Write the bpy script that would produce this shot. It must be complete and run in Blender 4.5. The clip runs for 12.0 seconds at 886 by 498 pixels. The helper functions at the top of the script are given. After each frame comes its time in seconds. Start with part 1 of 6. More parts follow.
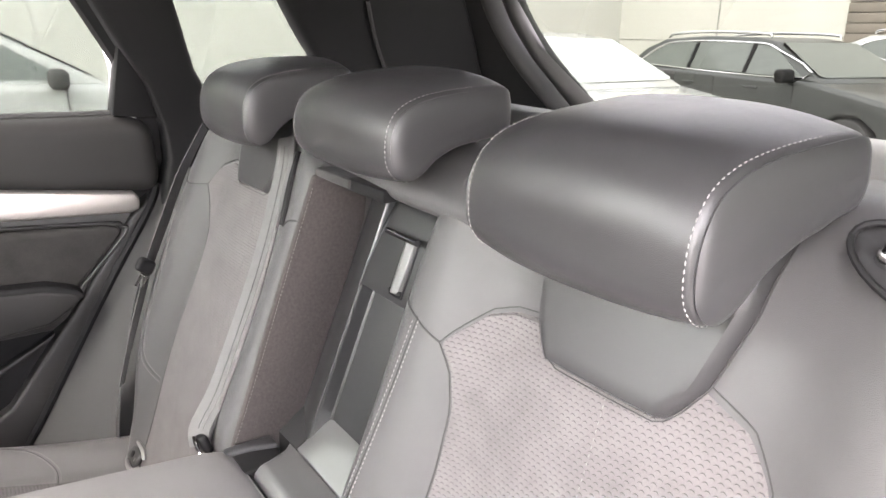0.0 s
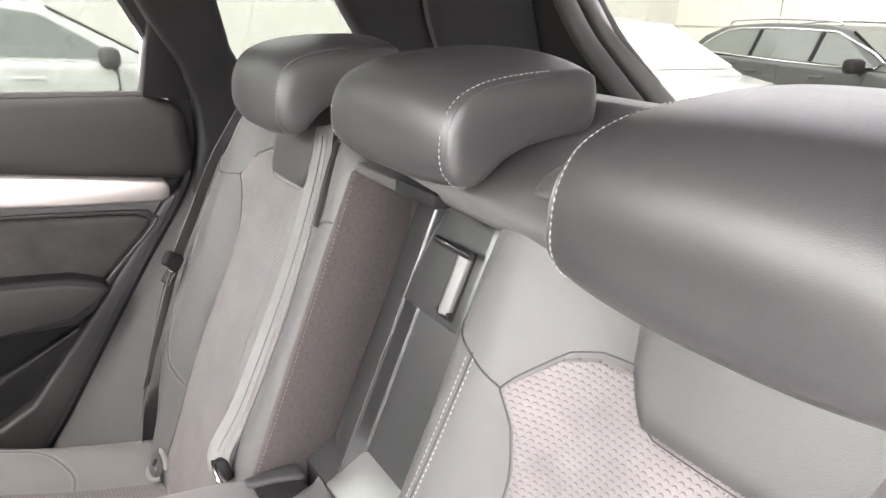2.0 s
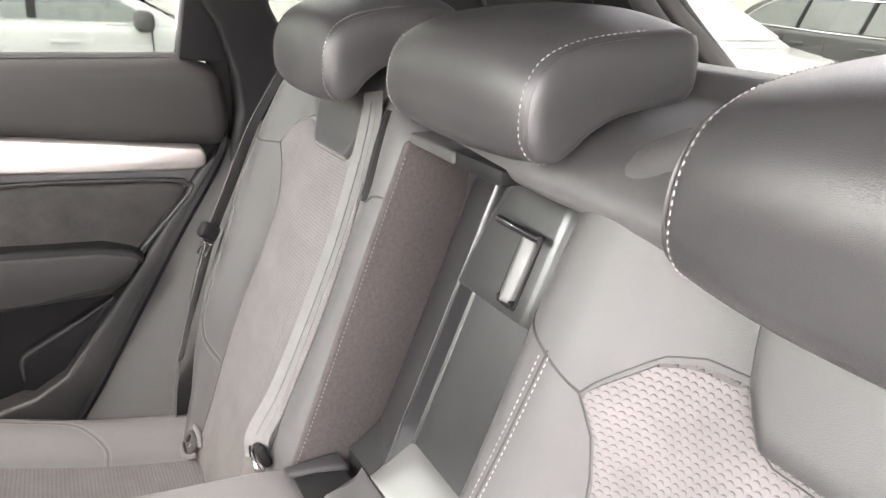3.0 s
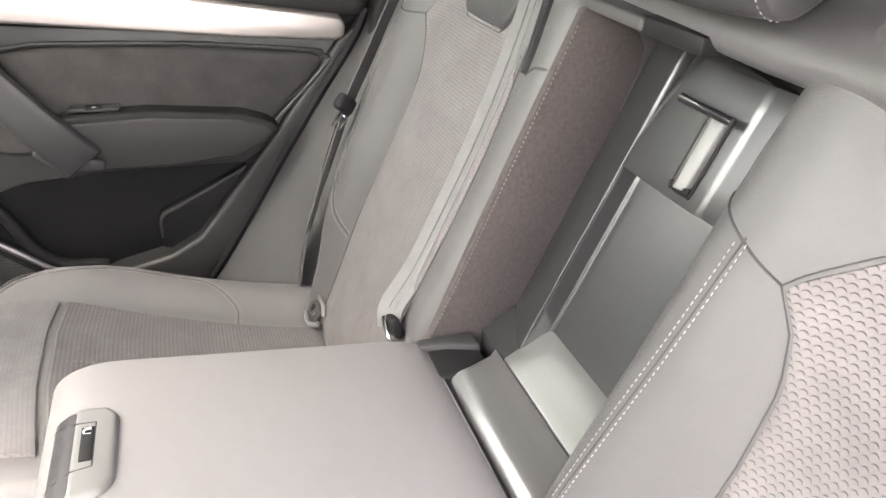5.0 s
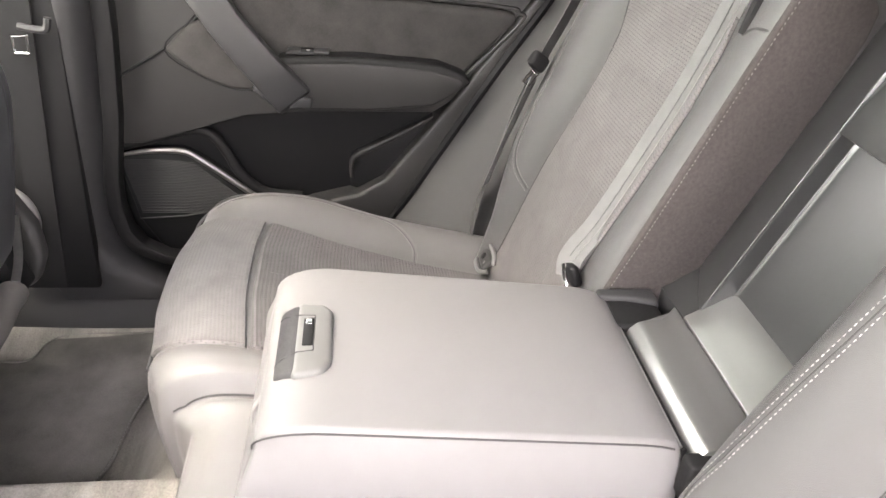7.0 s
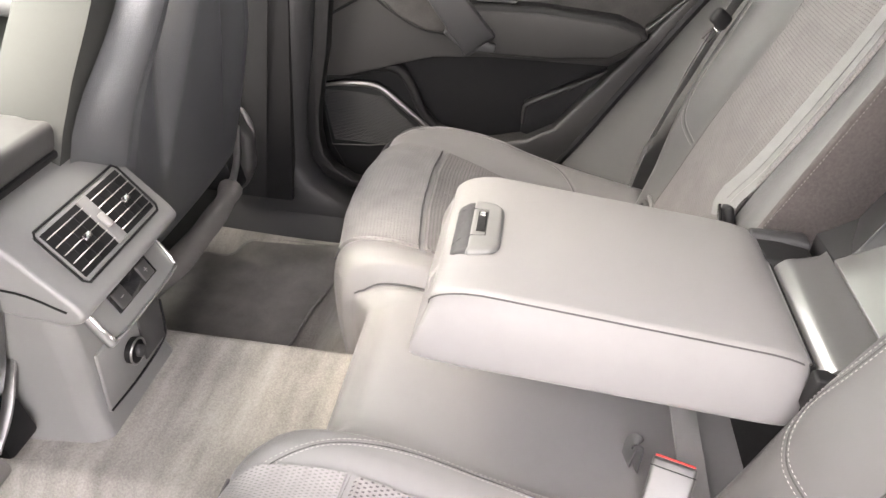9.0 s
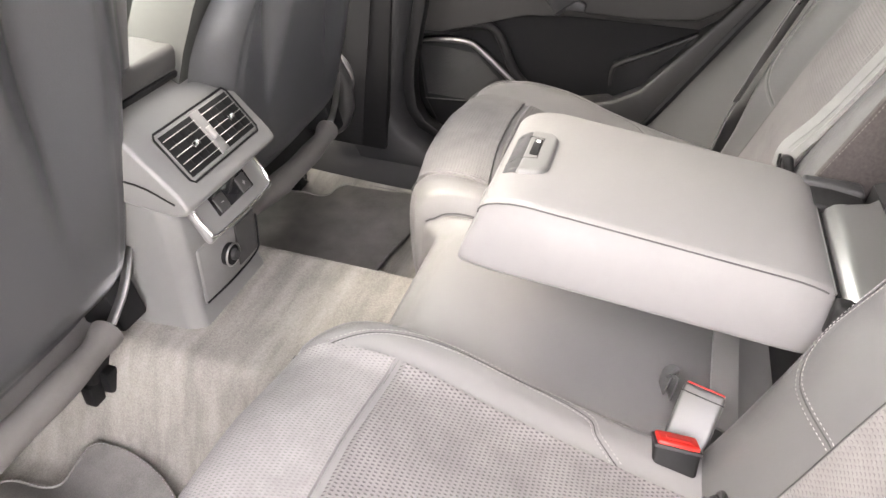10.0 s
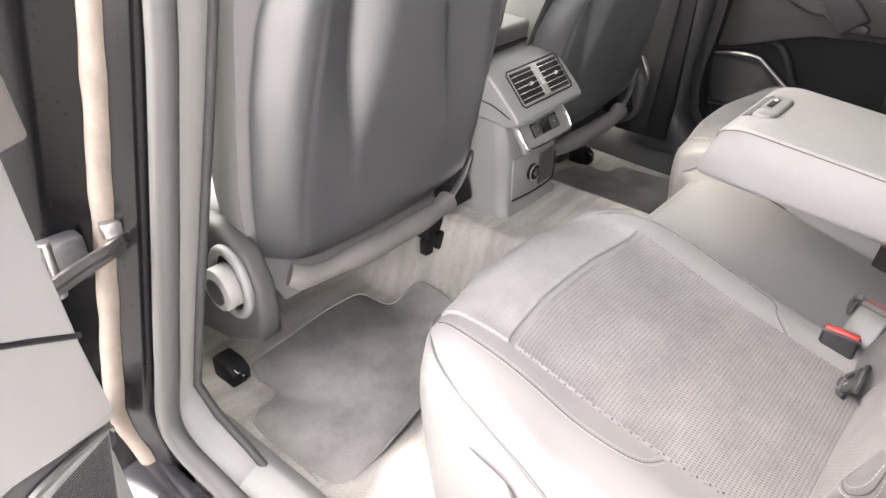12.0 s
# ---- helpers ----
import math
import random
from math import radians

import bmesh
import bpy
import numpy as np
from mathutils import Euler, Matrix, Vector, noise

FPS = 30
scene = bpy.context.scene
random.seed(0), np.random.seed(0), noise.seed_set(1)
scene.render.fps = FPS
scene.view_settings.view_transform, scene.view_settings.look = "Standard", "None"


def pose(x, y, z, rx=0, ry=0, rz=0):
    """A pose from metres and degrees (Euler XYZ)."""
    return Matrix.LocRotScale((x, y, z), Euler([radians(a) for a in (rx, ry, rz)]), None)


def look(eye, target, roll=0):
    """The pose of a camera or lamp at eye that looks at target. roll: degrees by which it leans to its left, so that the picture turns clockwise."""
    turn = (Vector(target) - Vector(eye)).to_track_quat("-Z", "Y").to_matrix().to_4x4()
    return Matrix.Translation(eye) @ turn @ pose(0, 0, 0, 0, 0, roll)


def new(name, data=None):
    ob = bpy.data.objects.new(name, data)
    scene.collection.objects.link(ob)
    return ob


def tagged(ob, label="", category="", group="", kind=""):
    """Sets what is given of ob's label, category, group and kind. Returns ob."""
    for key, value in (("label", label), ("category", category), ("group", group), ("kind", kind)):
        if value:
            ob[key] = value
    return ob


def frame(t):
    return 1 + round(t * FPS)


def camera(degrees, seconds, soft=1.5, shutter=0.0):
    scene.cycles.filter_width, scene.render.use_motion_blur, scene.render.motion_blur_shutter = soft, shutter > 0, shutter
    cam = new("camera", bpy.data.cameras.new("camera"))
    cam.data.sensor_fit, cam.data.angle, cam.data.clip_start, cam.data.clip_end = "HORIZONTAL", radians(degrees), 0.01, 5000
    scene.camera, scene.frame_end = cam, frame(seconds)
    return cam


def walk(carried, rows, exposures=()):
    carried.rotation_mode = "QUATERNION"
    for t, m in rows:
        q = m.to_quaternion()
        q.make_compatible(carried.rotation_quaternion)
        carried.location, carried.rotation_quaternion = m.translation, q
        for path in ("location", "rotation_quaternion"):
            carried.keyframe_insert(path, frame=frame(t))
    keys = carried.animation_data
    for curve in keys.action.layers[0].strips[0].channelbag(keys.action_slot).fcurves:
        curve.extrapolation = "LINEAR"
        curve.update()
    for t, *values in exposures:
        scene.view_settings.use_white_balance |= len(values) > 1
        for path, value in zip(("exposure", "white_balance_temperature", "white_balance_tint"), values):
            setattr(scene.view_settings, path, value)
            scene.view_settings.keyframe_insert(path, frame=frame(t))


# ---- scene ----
cam = camera(64.1, 12.0)
PATH = [
    (0, (-0.663, 0.4, 1.41), (0.9, -0.707, 0.832), 1.1),
    (0.5, (-0.649, 0.396, 1.408), (0.92, -0.7, 0.827), 1.3),
    (1, (-0.62, 0.373, 1.406), (0.962, -0.699, 0.819), 1.5),
    (1.5, (-0.59, 0.349, 1.403), (1.012, -0.685, 0.801), 1.6),
    (2, (-0.553, 0.342, 1.4), (1.065, -0.657, 0.78), 1.8),
    (2.5, (-0.517, 0.333, 1.392), (1.112, -0.625, 0.738), 2.0),
    (3, (-0.487, 0.337, 1.388), (1.145, -0.583, 0.688), 2.4),
    (3.2, (-0.474, 0.338, 1.379), (1.161, -0.561, 0.661), 2.8),
    (5, (-0.448, 0.375, 1.346), (1.19, -0.267, 0.395), 4.4),
    (5.5, (-0.45, 0.389, 1.344), (1.2, -0.157, 0.356), 4.3),
    (6, (-0.457, 0.4, 1.338), (1.212, -0.047, 0.331), 4.2),
    (6.5, (-0.468, 0.419, 1.335), (1.215, 0.075, 0.31), 4.3),
    (7, (-0.483, 0.431, 1.333), (1.207, 0.182, 0.293), 4.4),
    (8.8, (-0.586, 0.451, 1.32), (1.073, 0.577, 0.21), 4.0),
    (9, (-0.599, 0.447, 1.322), (1.05, 0.611, 0.202), 3.7),
    (9.5, (-0.643, 0.422, 1.321), (0.97, 0.719, 0.176), 2.8),
    (10, (-0.686, 0.377, 1.308), (0.876, 0.815, 0.137), 2.4),
    (10.5, (-0.729, 0.344, 1.305), (0.779, 0.924, 0.127), 2.4),
    (11, (-0.806, 0.322, 1.308), (0.658, 1.049, 0.155), 1.9),
    (11.5, (-0.962, 0.276, 1.314), (0.432, 1.163, 0.187), 1.5),
    (12, (-1.065, 0.181, 1.341), (0.195, 1.292, 0.256), -0.3),
]
EXPOSURES = [(0, 5.45, 7200, 20), (1.5, 5.64, 7230, 20), (3, 5.78, 7320, 20), (5, 5.66, 7420, 19), (6.5, 5.68, 7480, 19), (9, 5.60, 7560, 19), (10.5, 5.62, 7520, 18), (11.1, 5.68, 7520, 17), (11.6, 5.52, 7480, 17), (12, 5.34, 7420, 17)]
walk(cam, [(t, look(eye, target, roll)) for t, eye, target, roll in PATH], EXPOSURES)

# ---- world, sun, exposure ----
world = bpy.data.worlds.new("overcast_sky")
scene.world = world
world.use_nodes = True
wn = world.node_tree.nodes
sky = wn.new("ShaderNodeTexSky")
sky.sky_type = "NISHITA"
sky.sun_disc = False
sky.sun_elevation = radians(56)
sky.sun_rotation = radians(-12)
sky.air_density, sky.dust_density = 1.0, 1.2
grey = wn.new("ShaderNodeHueSaturation")
grey.inputs["Saturation"].default_value = 0.30
world.node_tree.links.new(sky.outputs["Color"], grey.inputs["Color"])
world.node_tree.links.new(grey.outputs["Color"], wn["Background"].inputs["Color"])
wn["Background"].inputs["Strength"].default_value = 0.15
sun = new("sun", bpy.data.lights.new("sun", "SUN"))
sun.data.energy, sun.data.angle, sun.data.color = 0.08, radians(45), (1.0, 0.97, 0.94)
sun.matrix_world = look((-1.05, 4.92, 8.26), (0, 0, 0.8))


# ---- materials ----
def principled(name):
    m = bpy.data.materials.new(name)
    m.use_nodes = True
    return m, m.node_tree.nodes, m.node_tree.links, m.node_tree.nodes["Principled BSDF"]


def val(nodes, links, op, a, b=None):
    n = nodes.new("ShaderNodeMath")
    n.operation = op
    for i, v in enumerate((a, b)):
        if v is None:
            continue
        if isinstance(v, (int, float)):
            n.inputs[i].default_value = v
        else:
            links.new(v, n.inputs[i])
    return n.outputs[0]


def noise_of(nodes, links, coord, scale, detail=4.0, rough=0.6):
    n = nodes.new("ShaderNodeTexNoise")
    n.inputs["Scale"].default_value = scale
    n.inputs["Detail"].default_value = detail
    n.inputs["Roughness"].default_value = rough
    links.new(coord, n.inputs["Vector"])
    return n.outputs["Fac"]


def surface(name, base, rough=0.5, metal=0.0, var=0.12, big=6.0, fine=180.0, bump=0.0, grain="noise", bscale=700.0, rvar=0.08, spec=0.5, sheen=0.0, coat=0.0, brushed=0.0):
    """A plain surface with two scales of tone, roughness that wanders, and a fine relief."""
    m, n, l, b = principled(name)
    co = n.new("ShaderNodeTexCoord").outputs["Object"]
    f1, f2 = noise_of(n, l, co, big), noise_of(n, l, co, fine)
    if brushed:
        sq = n.new("ShaderNodeMapping")
        sq.inputs["Scale"].default_value = (0.16, 1.0, 0.3)
        sq.inputs["Rotation"].default_value = (0, 0, 0.25)
        l.new(co, sq.inputs["Vector"])
        f1 = val(n, l, "ADD", val(n, l, "MULTIPLY", f1, 1 - brushed), val(n, l, "MULTIPLY", noise_of(n, l, sq.outputs[0], 24.0, 3.0), brushed))
    mix = val(n, l, "ADD", val(n, l, "MULTIPLY", f1, 0.65), val(n, l, "MULTIPLY", f2, 0.35))
    ramp = n.new("ShaderNodeValToRGB")
    ramp.color_ramp.elements[0].position, ramp.color_ramp.elements[1].position = 0.3, 0.7
    ramp.color_ramp.elements[0].color = (*[c * (1 - var) for c in base], 1)
    ramp.color_ramp.elements[1].color = (*[min(1, c * (1 + var)) for c in base], 1)
    l.new(mix, ramp.inputs[0])
    l.new(ramp.outputs[0], b.inputs["Base Color"])
    r = val(n, l, "ADD", val(n, l, "MULTIPLY", f2, rvar * 2), rough - rvar)
    l.new(r, b.inputs["Roughness"])
    b.inputs["Metallic"].default_value = metal
    b.inputs["Specular IOR Level"].default_value = spec
    b.inputs["Sheen Weight"].default_value = sheen
    b.inputs["Sheen Roughness"].default_value = 0.4
    b.inputs["Coat Weight"].default_value = coat
    if bump:
        if grain == "hide":
            v = n.new("ShaderNodeTexVoronoi")
            v.feature = "DISTANCE_TO_EDGE"
            v.inputs["Scale"].default_value = bscale
            l.new(co, v.inputs["Vector"])
            h = val(n, l, "ADD", val(n, l, "MINIMUM", v.outputs["Distance"], 0.25), val(n, l, "MULTIPLY", f1, 0.6))
        else:
            h = noise_of(n, l, co, bscale, 3.0)
        bp = n.new("ShaderNodeBump")
        bp.inputs["Strength"].default_value = bump
        bp.inputs["Distance"].default_value = 0.0008
        l.new(h, bp.inputs["Height"])
        l.new(bp.outputs[0], b.inputs["Normal"])
    return m


def patterned(name, base, p, q, kind, depth=0.0012, rough=0.85, var=0.3, hole_shade=0.6):
    """Embossed suede: pits set in staggered rows, p wide and q high in metres, along the panel's own UV. Pits are also
    darkened in colour, for embossing shade and for perforations.
    """
    m, n, l, b = principled(name)
    tc = n.new("ShaderNodeTexCoord")
    sep = n.new("ShaderNodeSeparateXYZ")
    l.new(tc.outputs["UV"], sep.inputs[0])
    u, v = sep.outputs[0], sep.outputs[1]
    vq = val(n, l, "DIVIDE", v, q)
    row = val(n, l, "FLOOR", vq)
    fu = val(n, l, "SUBTRACT", val(n, l, "FRACT", val(n, l, "ADD", val(n, l, "DIVIDE", u, p), val(n, l, "MULTIPLY", row, 0.5))), 0.5)
    fv = val(n, l, "SUBTRACT", val(n, l, "FRACT", vq), 0.5)
    if kind == "scale":
        arch = val(n, l, "ADD", fv, val(n, l, "MULTIPLY", val(n, l, "MULTIPLY", fu, fu), 2.2))
        d = val(n, l, "MAXIMUM", val(n, l, "MULTIPLY", val(n, l, "ABSOLUTE", val(n, l, "SUBTRACT", arch, 0.12)), 7.5), val(n, l, "MULTIPLY", val(n, l, "ABSOLUTE", fu), 2.1))
    else:
        d = val(n, l, "MAXIMUM", val(n, l, "MULTIPLY", val(n, l, "ABSOLUTE", fu), 4.2), val(n, l, "MULTIPLY", val(n, l, "ABSOLUTE", fv), 2.6))
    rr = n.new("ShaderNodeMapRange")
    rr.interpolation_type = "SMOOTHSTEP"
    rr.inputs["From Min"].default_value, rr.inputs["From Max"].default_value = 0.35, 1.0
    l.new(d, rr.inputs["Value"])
    co = tc.outputs["Object"]
    f1, f2 = noise_of(n, l, co, 16.0, 6.0, 0.7), noise_of(n, l, co, 900.0, 2.0)
    mix = val(n, l, "ADD", val(n, l, "MULTIPLY", f1, 0.75), val(n, l, "MULTIPLY", f2, 0.25))
    ramp = n.new("ShaderNodeValToRGB")
    ramp.color_ramp.elements[0].position, ramp.color_ramp.elements[1].position = 0.3, 0.7
    ramp.color_ramp.elements[0].color = (*[c * (1 - var) for c in base], 1)
    ramp.color_ramp.elements[1].color = (*[c * (1 + var) for c in base], 1)
    l.new(mix, ramp.inputs[0])
    # Pit colour is the base darkened, painting in the shade of the relief.
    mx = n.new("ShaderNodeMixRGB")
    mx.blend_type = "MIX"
    mx.inputs[1].default_value = (*[c * hole_shade for c in base], 1)
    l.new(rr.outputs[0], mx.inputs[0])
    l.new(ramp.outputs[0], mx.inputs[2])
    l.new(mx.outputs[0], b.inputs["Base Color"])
    b.inputs["Roughness"].default_value = rough
    b.inputs["Sheen Weight"].default_value = 0.06
    b.inputs["Specular IOR Level"].default_value = 0.2
    h = val(n, l, "ADD", rr.outputs[0], val(n, l, "MULTIPLY", f2, 0.25))
    bp = n.new("ShaderNodeBump")
    bp.inputs["Strength"].default_value, bp.inputs["Distance"].default_value = 0.8, depth
    l.new(h, bp.inputs["Height"])
    l.new(bp.outputs[0], b.inputs["Normal"])
    return m


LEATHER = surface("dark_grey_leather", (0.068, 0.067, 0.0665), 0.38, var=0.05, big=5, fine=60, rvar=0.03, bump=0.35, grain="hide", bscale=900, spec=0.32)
# Black leather; the base also holds shade on headrest tops and flaps.
LEATHER_HEAD = surface("shaded_black_headrest_leather", (0.028, 0.0277, 0.0279), 0.35, var=0.05, big=5, fine=60, rvar=0.03, bump=0.22, grain="hide", bscale=950, spec=0.5)
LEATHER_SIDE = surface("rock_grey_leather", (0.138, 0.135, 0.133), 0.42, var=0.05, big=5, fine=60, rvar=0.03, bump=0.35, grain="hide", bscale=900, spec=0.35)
SUEDE_SCALE = patterned("embossed_grey_suede", (0.118, 0.110, 0.109), 0.0062, 0.0040, "scale", 0.0007, hole_shade=0.46, var=0.22)
SUEDE_DASH = patterned("perforated_grey_suede", (0.134, 0.127, 0.126), 0.0040, 0.0050, "dash", 0.0008, hole_shade=0.34, var=0.24)
SUEDE_RIB = patterned("finely_dashed_grey_suede", (0.165, 0.159, 0.156), 0.0032, 0.0046, "dash", 0.0005, hole_shade=0.70, var=0.26)
SUEDE_DOOR = surface("anthracite_suede", (0.036, 0.0343, 0.033), 0.9, var=0.35, big=26, fine=420, bump=0.3, bscale=900, sheen=0.05, spec=0.15)
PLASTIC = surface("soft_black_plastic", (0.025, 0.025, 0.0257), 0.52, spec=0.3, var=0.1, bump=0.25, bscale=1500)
FILLER = surface("mid_grey_trim_plastic", (0.044, 0.0432, 0.0425), 0.5, var=0.06, bump=0.2, bscale=1400, spec=0.25)
DOOR_TOP = surface("black_soft_door_top", (0.020, 0.0195, 0.019), 0.55, var=0.1, bump=0.3, bscale=1300, spec=0.25)
PAINT_JAMB = surface("black_jamb_paint", (0.0022, 0.0022, 0.0025), 0.25, var=0.15, big=20, spec=0.10)
PLASTIC_GREY = surface("grey_trim_plastic", (0.21, 0.206, 0.202), 0.5, var=0.08, bump=0.2, bscale=1500)
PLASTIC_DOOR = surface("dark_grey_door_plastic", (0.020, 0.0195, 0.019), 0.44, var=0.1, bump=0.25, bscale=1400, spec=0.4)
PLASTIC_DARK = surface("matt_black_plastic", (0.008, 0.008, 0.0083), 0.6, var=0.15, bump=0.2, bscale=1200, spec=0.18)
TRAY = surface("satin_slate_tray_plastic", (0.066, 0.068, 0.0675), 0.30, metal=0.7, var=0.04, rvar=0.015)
# Tray plastic again, with the reflected light on the shelf in its paler base.
SHELF_SHEEN = surface("shelf_plastic_with_sheen", (0.24, 0.244, 0.237), 0.34, metal=0.8, var=0.03, rvar=0.01)
LATCH = surface("pale_satin_latch_plastic", (0.095, 0.095, 0.091), 0.45, var=0.02, rvar=0.01, spec=0.6)
GLOSS = surface("gloss_black", (0.01, 0.01, 0.011), 0.12, var=0.1, coat=0.4)
FELT = surface("brown_grey_felt", (0.050, 0.0437, 0.042), 0.95, var=0.30, big=260, fine=900, bump=0.9, bscale=1300, sheen=0.08, spec=0.1)
CARPET = surface("taupe_carpet", (0.25, 0.235, 0.216), 0.97, var=0.55, big=11, fine=420, bump=1.0, bscale=1100, sheen=0.1, spec=0.1, brushed=0.7)
MAT = surface("dark_grey_floor_mat", (0.18, 0.172, 0.162), 0.96, var=0.38, big=11, fine=500, bump=1.0, bscale=1300, sheen=0.05, spec=0.1)
HEADLINER = surface("black_headliner_cloth", (0.012, 0.012, 0.0125), 0.95, var=0.15, bump=0.4, bscale=1400, spec=0.1)
SILVER = surface("brushed_aluminium_inlay", (0.47, 0.445, 0.425), 0.42, 1.0, var=0.05, big=3, fine=300, bump=0.1, bscale=900)
SPEAKER_RIM = surface("dull_satin_silver", (0.24, 0.235, 0.228), 0.42, 1.0, var=0.05)
CHROME = surface("satin_chrome", (0.72, 0.72, 0.72), 0.16, 1.0, var=0.04)
STEEL = surface("bare_steel", (0.42, 0.41, 0.40), 0.32, 1.0, var=0.2, big=40)
DARK_STEEL = surface("dark_coated_steel", (0.10, 0.10, 0.105), 0.35, 0.8, var=0.25, big=40)
THREAD = surface("pale_grey_thread", (0.24, 0.232, 0.226), 0.8, var=0.1, big=200)
THREAD_DARK = surface("grey_thread", (0.14, 0.135, 0.132), 0.8, var=0.1, big=200)
THREAD_FELT = surface("brown_thread", (0.15, 0.14, 0.135), 0.8, var=0.1, big=200)
SEAM = surface("dark_seam", (0.03, 0.029, 0.029), 0.8, var=0.1)
# Pale leather with its base darkened to offset the strong daylight in front.
DIMMED_LEATHER = surface("dimmed_front_leather", (0.040, 0.0415, 0.039), 0.6, spec=0.12, var=0.05, big=5, fine=60, rvar=0.03, bump=0.3, grain="hide", bscale=560)
# Darker suede tone that colours in the shade of creases.
SUEDE_SEAM = surface("shaded_suede_seam", (0.10, 0.098, 0.096), 0.9, var=0.2, big=60)
WEB_DARK = surface("black_webbing", (0.009, 0.009, 0.0095), 0.75, spec=0.2, var=0.15, big=60, fine=900, bump=0.6, bscale=1500)
WEB_GREY = surface("grey_webbing", (0.090, 0.089, 0.087), 0.6, var=0.12, big=60, fine=900, bump=0.6, bscale=1500)
RED = surface("red_release_plastic", (0.40, 0.016, 0.012), 0.35, var=0.06)
PAINT_BLACK = surface("black_car_paint", (0.012, 0.012, 0.014), 0.18, var=0.1, coat=0.8)
PAINT_WHITE = surface("white_car_paint", (0.33, 0.337, 0.33), 0.25, var=0.03, coat=0.7)
PAINT_GREY = surface("grey_car_paint", (0.040, 0.043, 0.042), 0.3, 0.0, var=0.05, coat=0.2)
RUBBER = surface("black_rubber", (0.02, 0.02, 0.02), 0.7, var=0.15)
SEALER = surface("beige_body_sealer", (0.112, 0.092, 0.076), 0.7, var=0.25, big=30, fine=200, bump=0.6, bscale=300)
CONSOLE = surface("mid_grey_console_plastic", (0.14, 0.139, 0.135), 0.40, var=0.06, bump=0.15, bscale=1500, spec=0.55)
WEB_MID = surface("charcoal_webbing", (0.05, 0.05, 0.049), 0.55, var=0.12, big=60, fine=900, bump=0.6, bscale=1500)
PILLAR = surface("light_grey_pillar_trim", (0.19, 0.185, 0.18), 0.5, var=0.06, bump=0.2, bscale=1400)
WALL = surface("white_rendered_wall", (0.42, 0.42, 0.39), 0.9, var=0.06, big=0.6, fine=12, bump=0.3, bscale=60)
GROUND = surface("pale_concrete", (0.36, 0.353, 0.34), 0.9, var=0.15, big=0.5, fine=20, bump=0.4, bscale=60)
# Near-white pane colour that paints in the sky reflected by the glass.
CAR_GLASS_GLARE = surface("car_window_with_glare", (0.45, 0.47, 0.45), 0.1, var=0.1, spec=0.6)
ARM_PLASTIC = surface("mid_grey_armrest_skin", (0.019, 0.0187, 0.0184), 0.48, spec=0.2, var=0.08, bump=0.25, grain="hide", bscale=900)
SEALER_DULL = surface("dull_brown_slats", (0.16, 0.14, 0.12), 0.7, var=0.2, big=3, fine=20)
# Dark pane, its base raised to hold some pale reflection.
CAR_GLASS_DARK = surface("dark_car_window", (0.11, 0.122, 0.115), 0.08, var=0.1, spec=0.4)


def clear_glass(name, tint):
    m, n, l, b = principled(name)
    mixer, clear, gloss = n.new("ShaderNodeMixShader"), n.new("ShaderNodeBsdfTransparent"), n.new("ShaderNodeBsdfGlossy")
    mixer.inputs[0].default_value = 0.05
    clear.inputs["Color"].default_value = (*tint, 1)
    gloss.inputs["Roughness"].default_value = 0.02
    l.new(clear.outputs[0], mixer.inputs[1])
    l.new(gloss.outputs[0], mixer.inputs[2])
    l.new(mixer.outputs[0], n["Material Output"].inputs["Surface"])
    return m


GLASS = clear_glass("green_tinted_window_glass", (0.90, 0.94, 0.90))
# Rear tint is added to darken the bright view outside.
GLASS_REAR = clear_glass("view_dimming_rear_glass", (0.110, 0.118, 0.107))
GLASS_FRONT = clear_glass("front_window_glass", (0.50, 0.53, 0.50))
# Side tint likewise dims the view; pane shadows are off, so daylight enters.
GLASS_DARK = clear_glass("view_dimming_window_glass", (0.325, 0.345, 0.325))


# ---- geometry helpers ----
def smoothstep(a, b, x):
    t = min(1.0, max(0.0, (x - a) / (b - a)))
    return t * t * (3 - 2 * t)


def lerp_table(table, x):
    """Piecewise cubic-eased reading of a short table of (x, y)."""
    if x <= table[0][0]:
        return table[0][1]
    for (x0, y0), (x1, y1) in zip(table, table[1:]):
        if x <= x1:
            return y0 + (y1 - y0) * (x - x0) / (x1 - x0)
    return table[-1][1]


def curve(pts, n=8, closed=False):
    """Catmull-Rom through the points, n steps a span."""
    P = [Vector(p) for p in pts]
    out = []
    N = len(P)
    spans = N if closed else N - 1
    for i in range(spans):
        if closed:
            a, b, c, d = P[(i - 1) % N], P[i], P[(i + 1) % N], P[(i + 2) % N]
        else:
            b, c = P[i], P[i + 1]
            a = P[i - 1] if i else b * 2 - c
            d = P[i + 2] if i + 2 < N else c * 2 - b
        for k in range(n):
            t = k / n
            out.append(0.5 * ((2 * b) + (c - a) * t + (2 * a - 5 * b + 4 * c - d) * t * t + (3 * b - a - 3 * c + d) * t ** 3))
    if not closed:
        out.append(P[-1])
    return out


def resample(pts, step):
    pts = [Vector(p) for p in pts]
    out, left = [pts[0]], step
    for a, b in zip(pts, pts[1:]):
        seg = (b - a).length
        pos = 0.0
        while seg - pos >= left:
            pos += left
            out.append(a.lerp(b, pos / seg))
            left = step
        left -= seg - pos
    return out


